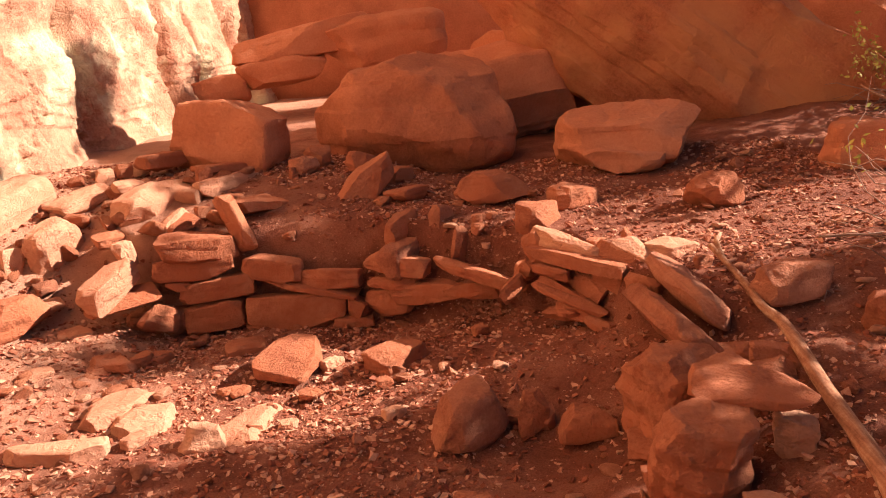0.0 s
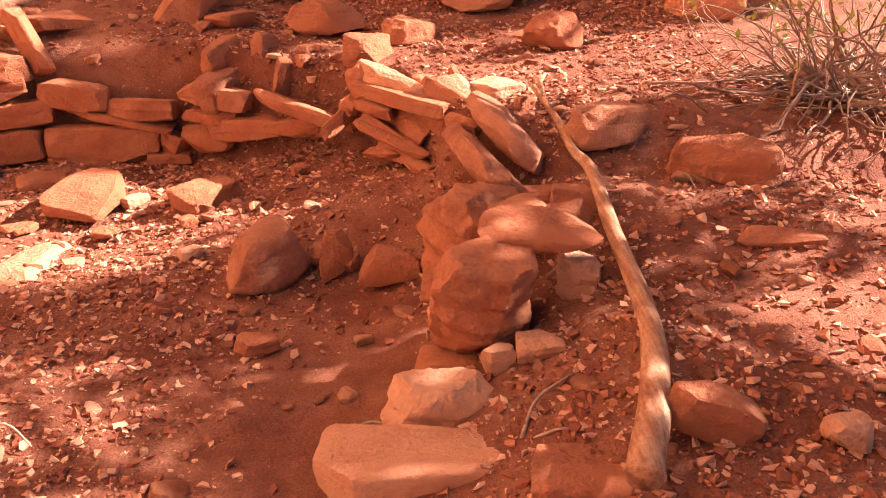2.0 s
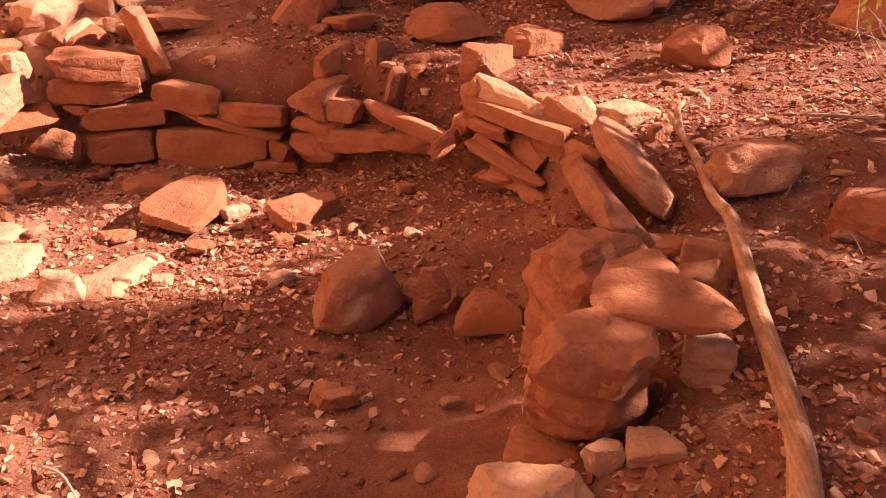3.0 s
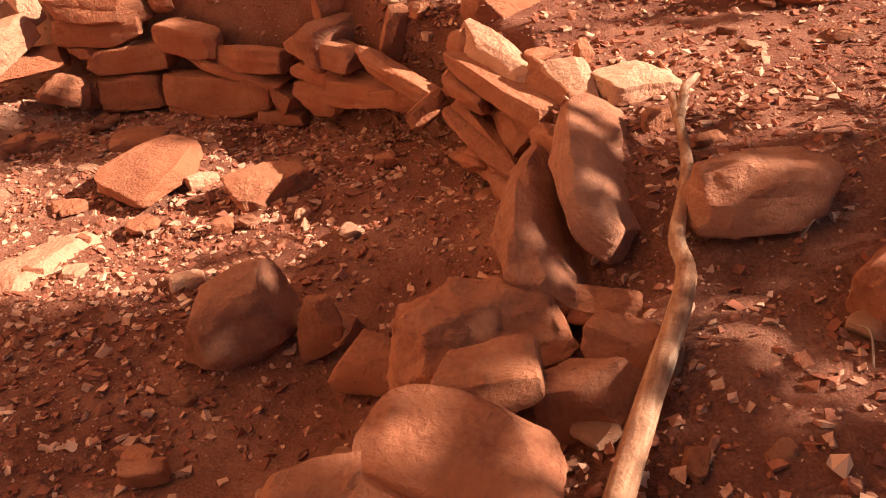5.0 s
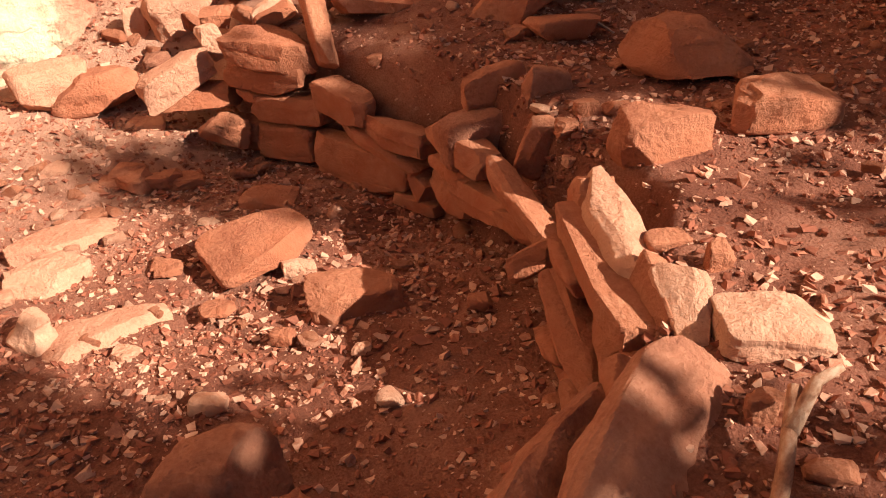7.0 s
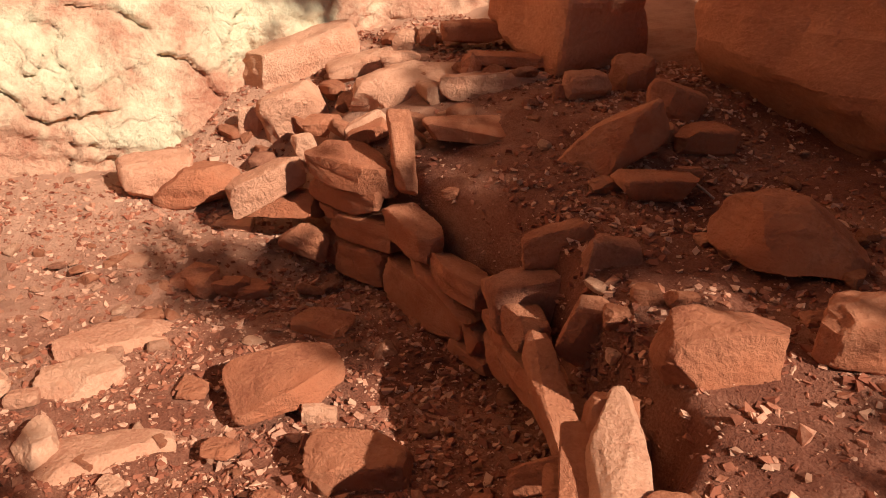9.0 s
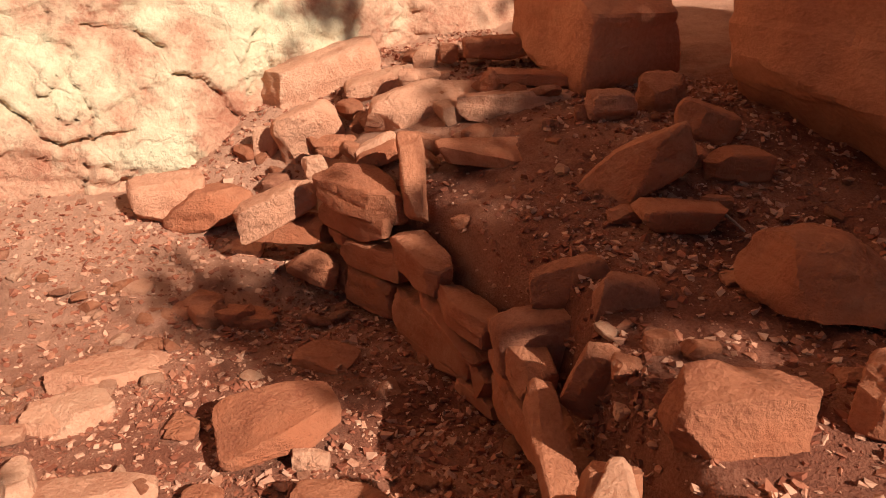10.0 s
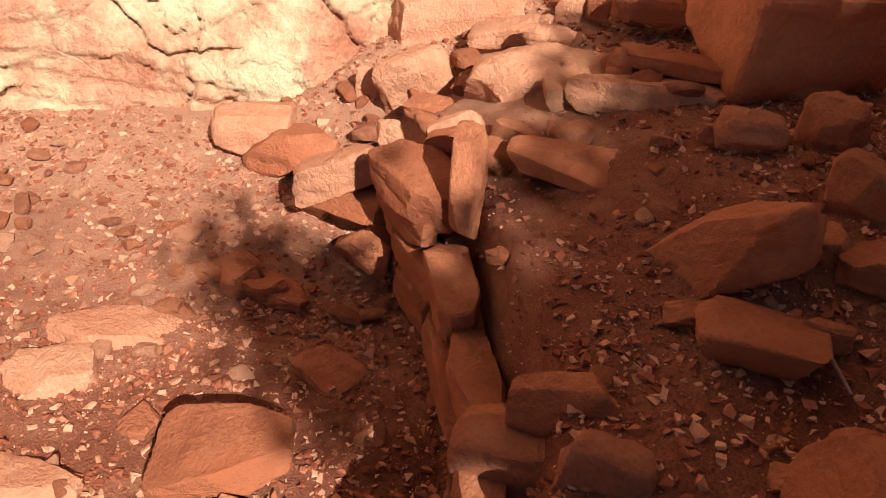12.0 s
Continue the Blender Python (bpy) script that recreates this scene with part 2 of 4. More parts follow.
def cliff_x(y, z):
    w = Vector((1.3, y, z))
    bed = noise.noise(Vector((7.1, y * 0.35, z * 2.6)))
    x = -3.20 - 0.15 * min(z, 2.5) + 0.22 * max(0.0, z - 3.5) + 0.10 * noise.noise(w * 0.55) + 0.07 * noise.noise(w * 1.6)
    x += 0.045 * math.floor(bed * 4 + 0.5) * 0.5 + 0.018 * noise.noise(w * 6) + 0.008 * noise.noise(w * 19)
    flute = noise.noise(Vector((y * 2.6, 4.0, z * 0.35)))
    x -= 0.55 * S((y - 7.2) / 1.2) * S((flute - 0.05) / 0.25) * 0.5
    crack = noise.noise(Vector((y * 0.9 + 0.25 * noise.noise(Vector((y * 7, z * 7, 1.0))), z * 1.2 + 0.25 * noise.noise(Vector((y * 7, z * 7, 5.0))), 9.0)))
    x -= 0.06 * S((0.022 - abs(crack)) / 0.02) + 0.03 * S(crack / 0.03)
    x += 0.02 * math.floor(5 * noise.noise(Vector((y * 1.3, z * 1.5, 21.0))) + 0.5)
    if 3.9 < y < 5.6 and 0.1 < z < 1.1:
        x -= crack_depth(y, z)
    return x


cy = np.concatenate([np.arange(-4, 3.4, 0.06), np.arange(3.4, 7.0, 0.017), np.arange(7.0, 16, 0.04)])
cz = np.concatenate([np.arange(-0.6, 1.7, 0.018), np.arange(1.7, 2.6, 0.04)])
# unseen upper cliff, added with the lean in cliff_x to block sky light
cz = np.concatenate([cz, np.arange(2.7, 15.0, 0.3)])
verts = [(cliff_x(y, z), y, z) for z in cz for y in cy]
w = len(cy)
faces = [(j * w + i, j * w + i + 1, (j + 1) * w + i + 1, (j + 1) * w + i) for j in range(len(cz) - 1) for i in range(w - 1)]
k = len(verts)
y0, y1, z0, z1 = cy[0], cy[-1], cz[0], cz[-1]
verts += [(-8, y0, z0), (-8, y1, z0), (-8, y1, z1), (-8, y0, z1)]
c00, c10, c11, c01 = 0, w - 1, (len(cz) - 1) * w + w - 1, (len(cz) - 1) * w
faces += [(k, k + 3, k + 2, k + 1),
          tuple([k + 3] + list(range(c01, c11 + 1)) + [k + 2]),
          tuple([c00 + j * w for j in range(len(cz))] + [k + 3, k]),
          tuple([k + 1, k + 2] + [c10 + j * w for j in range(len(cz) - 1, -1, -1)])]
tagged(new("cliff", mesh_of("cliff", verts, faces, CLIFF)), "sunlit pale red sandstone cliff face with cracks", "cliff", kind="structure")


# ---- ruined wall across the yard ----
COURSE = dict(box=12, chops=4, n=14, warp=0.13)
LEANING = dict(box=9, chops=5, n=14, warp=0.2)
wall_a = tagged(new("dry_stone_wall"), "low ruined dry-stone wall of flat red sandstone blocks", "wall")
rock("stone", (-1.645, 5.438, 0.221), (0.512, 0.150, 0.149), (0.0, 1.5, 12.0), 601, parent=wall_a, **COURSE)
rock("stone", (-1.152, 5.495, 0.186), (0.398, 0.150, 0.148), (0.0, 9.3, 0.3), 602, parent=wall_a, **COURSE)
rock("stone", (-0.773, 5.497, 0.111), (0.396, 0.150, 0.122), (0.0, 0.9, -0.0), 603, parent=wall_a, **COURSE)
rock("stone", (-0.922, 5.520, 0.055), (0.612, 0.240, 0.054), (0.0, 10.7, -0.1), 604, parent=wall_a, **COURSE)
rock("stone", (-1.490, 5.460, 0.079), (0.462, 0.150, 0.138), (0.0, -4.8, 9.2), 605, parent=wall_a, **COURSE)
rock("stone", (-1.011, 5.496, -0.070), (0.660, 0.150, 0.184), (0.0, -0.8, -0.0), 606, parent=wall_a, **COURSE)
rock("stone", (-1.925, 5.401, -0.142), (0.453, 0.150, 0.184), (0.0, -4.3, 6.5), 607, parent=wall_a, **COURSE)
rock("stone", (-1.534, 5.459, -0.100), (0.383, 0.150, 0.177), (0.0, -7.8, 11.2), 608, parent=wall_a, **COURSE)
rock("stone", (-0.616, 5.497, -0.095), (0.183, 0.150, 0.139), (0.0, 28.4, 0.4), 609, parent=wall_a, **COURSE)
rock("stone", (-0.337, 5.434, 0.203), (0.381, 0.150, 0.117), (0.0, 5.3, -18.5), 610, parent=wall_a, **COURSE)
rock("stone", (-0.148, 5.371, 0.040), (0.446, 0.150, 0.135), (0.0, -5.1, -20.2), 611, parent=wall_a, **COURSE)
rock("stone", (-0.354, 5.442, 0.092), (0.309, 0.150, 0.085), (0.0, -0.7, -18.6), 612, parent=wall_a, **COURSE)
rock("stone", (-1.052, 5.495, -0.191), (0.584, 0.150, 0.074), (0.0, -4.4, 0.1), 613, parent=wall_a, **COURSE)
rock("stone", (-0.629, 5.495, -0.170), (0.275, 0.150, 0.065), (0.0, -0.1, -0.6), 614, parent=wall_a, **COURSE)
rock("stone", (-0.390, 5.447, -0.041), (0.337, 0.150, 0.158), (0.0, -5.8, -15.8), 615, parent=wall_a, box=3, n=12)
rock("stone", (0.134, 5.267, 0.078), (0.347, 0.150, 0.108), (0.0, -5.1, -20.4), 616, parent=wall_a, **COURSE)
rock("stone", (0.442, 5.153, 0.207), (0.104, 0.150, 0.106), (0.0, 0.3, -20.5), 617, parent=wall_a, **COURSE)
rock("stone", (-1.736, 5.418, 0.116), (0.154, 0.150, 0.059), (0.0, 4.6, 12.7), 618, parent=wall_a, **COURSE)
rock("stone", (0.125, 5.195, 0.193), (0.499, 0.100, 0.085), (-12.0, 12.2, -25.5), 619, parent=wall_a, label="thin tilted plate holding back loose gravel", n=14, warp=0.12, chops=3, box=14)
rock("stone", (-1.581, 5.453, 0.328), (0.499, 0.260, 0.190), (0.0, 7.6, 15.9), 620, parent=wall_a, label="wedge-shaped layered stone on the wall", n=18, chops=6, warp=0.3)
rock("stone", (-1.384, 5.589, 0.474), (0.393, 0.110, 0.150), (0.0, 63.2, -19.2), 621, parent=wall_a, label="upright pointed stone leaning on the wall", n=18, chops=4, box=7, warp=0.16)
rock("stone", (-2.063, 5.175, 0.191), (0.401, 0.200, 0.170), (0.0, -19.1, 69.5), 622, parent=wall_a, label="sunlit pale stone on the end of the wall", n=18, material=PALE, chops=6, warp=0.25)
rock("stone", (-2.003, 5.260, 0.081), (0.491, 0.260, 0.110), (0.0, -3.6, 42.9), 623, parent=wall_a, n=14)
rock("stone", (-1.768, 5.611, 0.480), (0.224, 0.200, 0.060), (10.0, -23.5, 61.5), 624, parent=wall_a, n=14)

# ---- wall end with tilted slabs ----
wall_b = tagged(new("dry_stone_wall"), "collapsing dry-stone wall end of tilted red sandstone slabs", "wall")
# these two slabs are paler all over to stand for their sunlit ends
rock("stone", (0.664, 4.917, 0.388), (0.522, 0.150, 0.120), (0.0, 11.4, -36.8), 625, parent=wall_b, label="long thick slab in paler stone for its sunlit tip", n=18, box=6, chops=4, warp=0.16, material=PALE)
rock("stone", (0.977, 4.721, 0.371), (0.258, 0.120, 0.150), (-8.0, 27.0, -38.5), 626, parent=wall_b, label="tilted slab in paler stone for its sunlit edge", **LEANING, material=PALE)
rock("stone", (0.880, 4.734, 0.304), (0.288, 0.080, 0.240), (-20.0, 20.2, -43.0), 627, parent=wall_b, **LEANING)
rock("stone", (0.751, 4.793, 0.224), (0.280, 0.070, 0.160), (-28.0, 21.6, -54.3), 628, parent=wall_b, **LEANING)
rock("stone", (0.656, 4.793, 0.167), (0.410, 0.090, 0.075), (-20.0, 16.7, -38.8), 629, parent=wall_b, **LEANING)
rock("stone", (0.692, 4.709, 0.094), (0.267, 0.070, 0.090), (-25.0, 1.4, -38.8), 630, parent=wall_b, **LEANING)
rock("stone", (0.522, 5.042, 0.364), (0.228, 0.120, 0.130), (-10.0, 33.7, -46.6), 631, parent=wall_b, **LEANING)
rock("stone", (0.445, 5.018, 0.252), (0.088, 0.060, 0.100), (0.0, 33.8, -59.8), 632, parent=wall_b, **LEANING)
rock("stone", (0.362, 4.960, 0.159), (0.175, 0.060, 0.090), (-30.0, -32.6, 33.3), 633, parent=wall_b, **LEANING)
rock("stone", (0.676, 4.804, 0.348), (0.623, 0.120, 0.070), (0.0, 4.6, -40.7), 634, parent=wall_b, **LEANING)
rock("stone", (0.579, 4.864, 0.277), (0.230, 0.120, 0.060), (0.0, 4.2, -39.1), 635, parent=wall_b, **LEANING)
rock("stone", (0.664, 4.745, 0.154), (0.465, 0.120, 0.050), (0.0, 11.6, -42.4), 636, parent=wall_b, **LEANING)
rock("stone", (0.634, 4.741, 0.073), (0.216, 0.120, 0.060), (0.0, -5.3, -36.7), 637, parent=wall_b, **LEANING)
rock("stone", (0.846, 4.556, 0.051), (0.258, 0.120, 0.060), (0.0, 14.5, -45.7), 638, parent=wall_b, **LEANING)
rock("stone", (0.772, 4.590, -0.027), (0.202, 0.120, 0.070), (0.0, 12.5, -43.9), 639, parent=wall_b, **LEANING)
rock("upright_stone", (1.210, 4.255, 0.290), (0.627, 0.380, 0.120), (-36.0, 7.3, -78.9), 640, parent=wall_b, label="large tilted slab with dappled sun on its back", rough=1.6, warp=0.16, box=5, chops=3, n=22, material=GREY)
rock("upright_stone", (1.047, 4.130, 0.220), (0.683, 0.260, 0.130), (-42.0, 5.0, -76.0), 641, parent=wall_b, label="large tilted slab leaning on its neighbour", rough=1.6, warp=0.18, box=5, chops=3, n=22, material=GREY)
rock("stone", (1.004, 4.439, 0.304), (0.188, 0.090, 0.100), (0.0, -1.8, -47.3), 642, parent=wall_b, **LEANING)

# ---- stone heap at the wall end ----
rock("rock", (0.975, 3.690, 0.090), (0.430, 0.330, 0.330), (0.000, 4.000, 38.000), 643, label="broad rounded sandstone block on the heap", group="stone heap", rough=1.5, n=22, box=5, warp=0.16)
rock("rock", (1.100, 3.460, 0.235), (0.220, 0.160, 0.110), (0.000, -6.000, 24.000), 644, label="rounded red sandstone rock in the heap", group="stone heap", n=16)
rock("rock", (0.955, 3.100, 0.115), (0.280, 0.280, 0.330), (4.000, 6.000, -8.000), 645, label="large pale-edged sandstone block on the heap", group="stone heap", rough=1.5, n=22, box=8)
rock("rock", (1.150, 3.205, 0.300), (0.400, 0.230, 0.060), (8.000, 4.000, -10.000), 646, label="flat pointed sandstone slab projecting from the heap", group="stone heap", n=18, box=3.2, chops=7)
rock("rock", (1.370, 3.660, 0.220), (0.200, 0.130, 0.100), (0.000, 6.000, -10.000), 647, label="rounded red sandstone rock in the heap", group="stone heap")
rock("rock", (1.290, 3.520, 0.120), (0.200, 0.150, 0.270), (0.000, 0.000, 8.000), 648, label="rounded red sandstone rock in the heap", group="stone heap", n=16)
rock("rock", (1.540, 3.640, 0.160), (0.180, 0.140, 0.120), (0.000, 0.000, -10.000), 649, label="rounded red sandstone rock in the heap", group="stone heap", n=14)
rock("rock", (1.260, 3.860, 0.180), (0.190, 0.120, 0.060), (0.000, 0.000, 5.000), 650, label="rounded red sandstone rock in the heap", group="stone heap")
rock("rock", (0.814, 2.794, -0.064), (0.318, 0.175, 0.142), (0.0, 0.0, -5.1), 651, label="craggy pale red sandstone lump", group="stone heap", n=24, rough=1.6, warp=0.25, material=PALE)
rock("rock", (0.744, 2.620, -0.111), (0.523, 0.261, 0.082), (0.0, -7.0, -5.1), 652, label="broad flat-topped sandstone block", group="stone heap", n=20, material=PALE)
rock("rock", (1.111, 2.370, 0.033), (0.278, 0.195, 0.061), (0.0, 0.0, -5.1), 653, label="flat red sandstone block with a split", group="stone heap", n=18)
rock("rock", (0.987, 2.913, -0.006), (0.105, 0.074, 0.100), (0.0, 0.0, -5.1), 654, label="rounded red sandstone rock in the heap", group="stone heap", material=PALE)
rock("rock", (1.107, 2.920, 0.038), (0.136, 0.095, 0.075), (0.0, 0.0, -5.1), 655, label="rounded red sandstone rock in the heap", group="stone heap", material=PALE)
rock("rock", (0.864, 3.031, -0.077), (0.208, 0.146, 0.046), (0.0, 0.0, -5.1), 656, label="rounded red sandstone rock in the heap", group="stone heap")
rock("rock", (0.952, 3.198, -0.030), (0.340, 0.238, 0.075), (0.0, 0.0, -5.1), 657, label="rounded red sandstone rock in the heap", group="stone heap")
rock("rock", (0.923, 3.479, -0.044), (0.282, 0.198, 0.069), (0.0, 0.0, -5.1), 658, label="rounded red sandstone rock in the heap", group="stone heap")
rock("rock", (0.663, 3.791, -0.096), (0.209, 0.146, 0.138), (0.0, 0.0, -5.1), 659, label="rounded red sandstone rock in the heap", group="stone heap")
rock("rock", (0.427, 3.938, -0.121), (0.217, 0.152, 0.091), (0.0, 0.0, -5.1), 660, label="rounded red sandstone rock in the heap", group="stone heap")
rock("rock", (1.263, 3.176, 0.142), (0.130, 0.091, 0.142), (0.0, 0.0, -5.1), 661, label="rounded red sandstone rock in the heap", group="stone heap", material=PALE)

# ---- rocks in the yard ----
rock("rock", (0.168, 3.870, -0.089), (0.368, 0.228, 0.268), (0.0, -12.0, 48.0), 662, label="smooth rounded brown sandstone cobble on the dirt", group="loose rocks", n=22, box=3, chops=3, warp=0.18, material=GREY)
rock("rock", (-0.846, 4.747, -0.130), (0.409, 0.295, 0.120), (3.0, -3.0, 78.9), 663, label="flat rectangular sandstone slab lying in the yard", group="loose rocks", chops=2, n=22, box=9, warp=0.2)
rock("rock", (-0.266, 4.756, -0.161), (0.327, 0.229, 0.162), (0.0, 0.0, 52.9), 664, label="flat wedge of sandstone capped with loose grit", group="loose rocks", n=16, chops=7)
rock("rock", (-1.220, 5.084, -0.184), (0.251, 0.176, 0.078), (0.0, 0.0, 32.9), 665, label="angular red sandstone rock lying on the dirt", group="loose rocks", n=14)
rock("rock", (-1.913, 4.731, -0.152), (0.222, 0.133, 0.099), (0.0, 0.0, 32.9), 666, label="angular red sandstone rock lying on the dirt", group="loose rocks")
rock("rock", (-1.758, 4.901, -0.189), (0.297, 0.178, 0.056), (0.0, 0.0, 32.9), 667, label="angular red sandstone rock lying on the dirt", group="loose rocks")
rock("rock", (-0.291, 4.438, -0.164), (0.082, 0.066, 0.057), (0.0, 0.0, 32.9), 668, label="angular red sandstone rock lying on the dirt", group="loose rocks")
rock("rock", (-0.186, 4.074, -0.161), (0.100, 0.080, 0.061), (0.0, 0.0, 32.9), 669, label="angular red sandstone rock lying on the dirt", group="loose rocks", material=PALE)
rock("rock", (0.005, 4.531, -0.117), (0.063, 0.050, 0.034), (0.0, 0.0, 32.9), 670, label="angular red sandstone rock lying on the dirt", group="loose rocks", material=PALE)
rock("rock", (0.178, 3.350, -0.192), (0.100, 0.080, 0.054), (0.0, 0.0, -5.1), 671, label="angular red sandstone rock lying on the dirt", group="loose rocks")
rock("rock", (-0.669, 4.044, -0.198), (0.088, 0.070, 0.035), (0.0, 0.0, 32.9), 672, label="angular red sandstone rock lying on the dirt", group="loose rocks", material=PALE)
rock("rock", (-1.090, 4.443, -0.199), (0.127, 0.102, 0.032), (0.0, 0.0, 32.9), 673, label="angular red sandstone rock lying on the dirt", group="loose rocks")
rock("rock", (0.181, 4.925, -0.070), (0.082, 0.066, 0.073), (0.0, 0.0, 32.9), 674, label="angular red sandstone rock lying on the dirt", group="loose rocks")
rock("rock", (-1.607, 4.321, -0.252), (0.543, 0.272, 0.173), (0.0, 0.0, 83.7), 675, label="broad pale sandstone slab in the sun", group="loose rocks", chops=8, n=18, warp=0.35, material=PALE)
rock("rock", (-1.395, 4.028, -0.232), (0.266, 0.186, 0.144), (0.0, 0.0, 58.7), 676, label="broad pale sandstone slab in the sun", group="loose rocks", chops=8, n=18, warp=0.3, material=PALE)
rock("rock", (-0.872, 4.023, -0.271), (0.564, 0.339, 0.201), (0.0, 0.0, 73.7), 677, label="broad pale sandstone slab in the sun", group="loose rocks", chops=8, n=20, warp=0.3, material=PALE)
rock("rock", (-1.895, 4.716, -0.167), (0.231, 0.139, 0.064), (0.0, 0.0, 58.7), 678, label="angular red sandstone rock lying on the dirt", group="loose rocks")
rock("rock", (-1.748, 4.844, -0.180), (0.168, 0.101, 0.083), (0.0, 0.0, 58.7), 679, label="angular red sandstone rock lying on the dirt", group="loose rocks")
rock("rock", (-1.681, 4.928, -0.189), (0.140, 0.084, 0.061), (0.0, 0.0, 58.7), 680, label="angular red sandstone rock lying on the dirt", group="loose rocks")
rock("rock", (-1.036, 4.424, -0.197), (0.112, 0.078, 0.038), (0.0, 0.0, 58.7), 681, label="angular red sandstone rock lying on the dirt", group="loose rocks")
rock("rock", (-0.637, 4.773, -0.186), (0.128, 0.077, 0.070), (0.0, 0.0, 58.7), 682, label="angular red sandstone rock lying on the dirt", group="loose rocks", material=PALE)
rock("rock", (-1.333, 3.877, -0.190), (0.122, 0.097, 0.059), (0.0, 0.0, 58.7), 683, label="angular red sandstone rock lying on the dirt", group="loose rocks", material=PALE)
rock("rock", (-0.659, 4.408, -0.199), (0.130, 0.104, 0.033), (0.0, 0.0, 58.7), 684, label="angular red sandstone rock lying on the dirt", group="loose rocks")
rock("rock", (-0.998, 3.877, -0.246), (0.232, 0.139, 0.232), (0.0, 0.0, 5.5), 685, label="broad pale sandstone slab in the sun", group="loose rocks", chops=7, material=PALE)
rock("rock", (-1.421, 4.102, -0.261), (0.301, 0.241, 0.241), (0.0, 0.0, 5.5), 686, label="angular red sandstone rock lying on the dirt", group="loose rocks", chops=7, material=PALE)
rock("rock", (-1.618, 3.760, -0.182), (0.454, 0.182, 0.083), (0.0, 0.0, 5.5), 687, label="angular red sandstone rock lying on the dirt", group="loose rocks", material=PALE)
rock("rock", (-1.854, 4.741, -0.165), (0.245, 0.147, 0.092), (0.0, 0.0, 5.5), 688, label="angular red sandstone rock lying on the dirt", group="loose rocks")
rock("rock", (0.440, 3.887, -0.097), (0.119, 0.071, 0.199), (0.0, 0.0, 23.0), 689, label="angular red sandstone rock lying on the dirt", group="loose rocks")
rock("rock", (0.215, 3.332, -0.185), (0.125, 0.075, 0.072), (0.0, 0.0, 23.0), 690, label="angular red sandstone rock lying on the dirt", group="loose rocks")

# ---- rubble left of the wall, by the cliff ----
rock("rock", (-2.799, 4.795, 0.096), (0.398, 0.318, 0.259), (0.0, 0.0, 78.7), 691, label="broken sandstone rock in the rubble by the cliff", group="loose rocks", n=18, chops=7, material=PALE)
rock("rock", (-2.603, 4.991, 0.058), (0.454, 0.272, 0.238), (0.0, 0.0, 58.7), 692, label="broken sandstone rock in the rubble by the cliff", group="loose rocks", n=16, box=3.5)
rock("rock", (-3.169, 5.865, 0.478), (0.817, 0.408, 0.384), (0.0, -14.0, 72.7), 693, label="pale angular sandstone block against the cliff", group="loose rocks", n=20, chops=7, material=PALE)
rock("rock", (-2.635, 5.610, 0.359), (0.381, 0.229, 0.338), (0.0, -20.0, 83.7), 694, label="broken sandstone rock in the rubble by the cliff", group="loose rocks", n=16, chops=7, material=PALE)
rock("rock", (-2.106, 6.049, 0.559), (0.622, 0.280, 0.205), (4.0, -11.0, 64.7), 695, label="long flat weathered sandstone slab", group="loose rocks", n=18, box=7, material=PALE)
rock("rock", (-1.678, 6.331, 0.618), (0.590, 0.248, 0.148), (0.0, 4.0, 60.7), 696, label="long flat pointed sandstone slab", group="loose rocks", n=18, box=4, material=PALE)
rock("rock", (-1.783, 6.479, 0.728), (0.407, 0.203, 0.074), (0.0, 4.0, 58.7), 697, label="flat layered sandstone slab", group="loose rocks", n=16)
rock("rock", (-1.836, 6.275, 0.700), (0.105, 0.084, 0.157), (0.0, 0.0, 58.7), 698, label="broken sandstone rock in the rubble by the cliff", group="loose rocks")
rock("rock", (-2.299, 6.608, 0.782), (0.417, 0.208, 0.135), (0.0, 0.0, 58.7), 699, label="squared sandstone block on the rubble", group="loose rocks", n=14)
rock("rock", (-2.619, 6.335, 0.705), (0.142, 0.114, 0.139), (0.0, 0.0, 58.7), 700, label="broken sandstone rock in the rubble by the cliff", group="loose rocks", material=PALE)
rock("rock", (-2.511, 6.423, 0.740), (0.116, 0.093, 0.110), (0.0, 0.0, 58.7), 701, label="broken sandstone rock in the rubble by the cliff", group="loose rocks")
rock("rock", (-2.671, 6.054, 0.565), (0.421, 0.210, 0.151), (0.0, -14.0, 58.7), 702, label="broken sandstone rock in the rubble by the cliff", group="loose rocks", material=PALE)
rock("rock", (-1.325, 5.913, 0.530), (0.401, 0.240, 0.100), (0.0, 0.0, 58.7), 703, label="flat layered sandstone rock with a lit top", group="loose rocks", n=16, chops=6)
rock("rock", (-1.790, 5.623, 0.454), (0.227, 0.091, 0.164), (0.0, -25.0, 58.7), 704, label="broken sandstone rock in the rubble by the cliff", group="loose rocks", material=PALE)
rock("rock", (-2.051, 5.411, 0.312), (0.122, 0.061, 0.193), (0.0, -20.0, 58.7), 705, label="broken sandstone rock in the rubble by the cliff", group="loose rocks", material=PALE)
rock("rock", (-2.792, 5.391, 0.288), (0.139, 0.070, 0.180), (0.0, 0.0, 58.7), 706, label="broken sandstone rock in the rubble by the cliff", group="loose rocks", material=PALE)
rock("rock", (-2.349, 6.160, 0.662), (0.234, 0.117, 0.088), (0.0, 0.0, 58.7), 707, label="broken sandstone rock in the rubble by the cliff", group="loose rocks", material=PALE)
rock("rock", (-2.252, 5.592, 0.377), (0.191, 0.133, 0.105), (0.0, 0.0, 58.7), 708, label="broken sandstone rock in the rubble by the cliff", group="loose rocks")
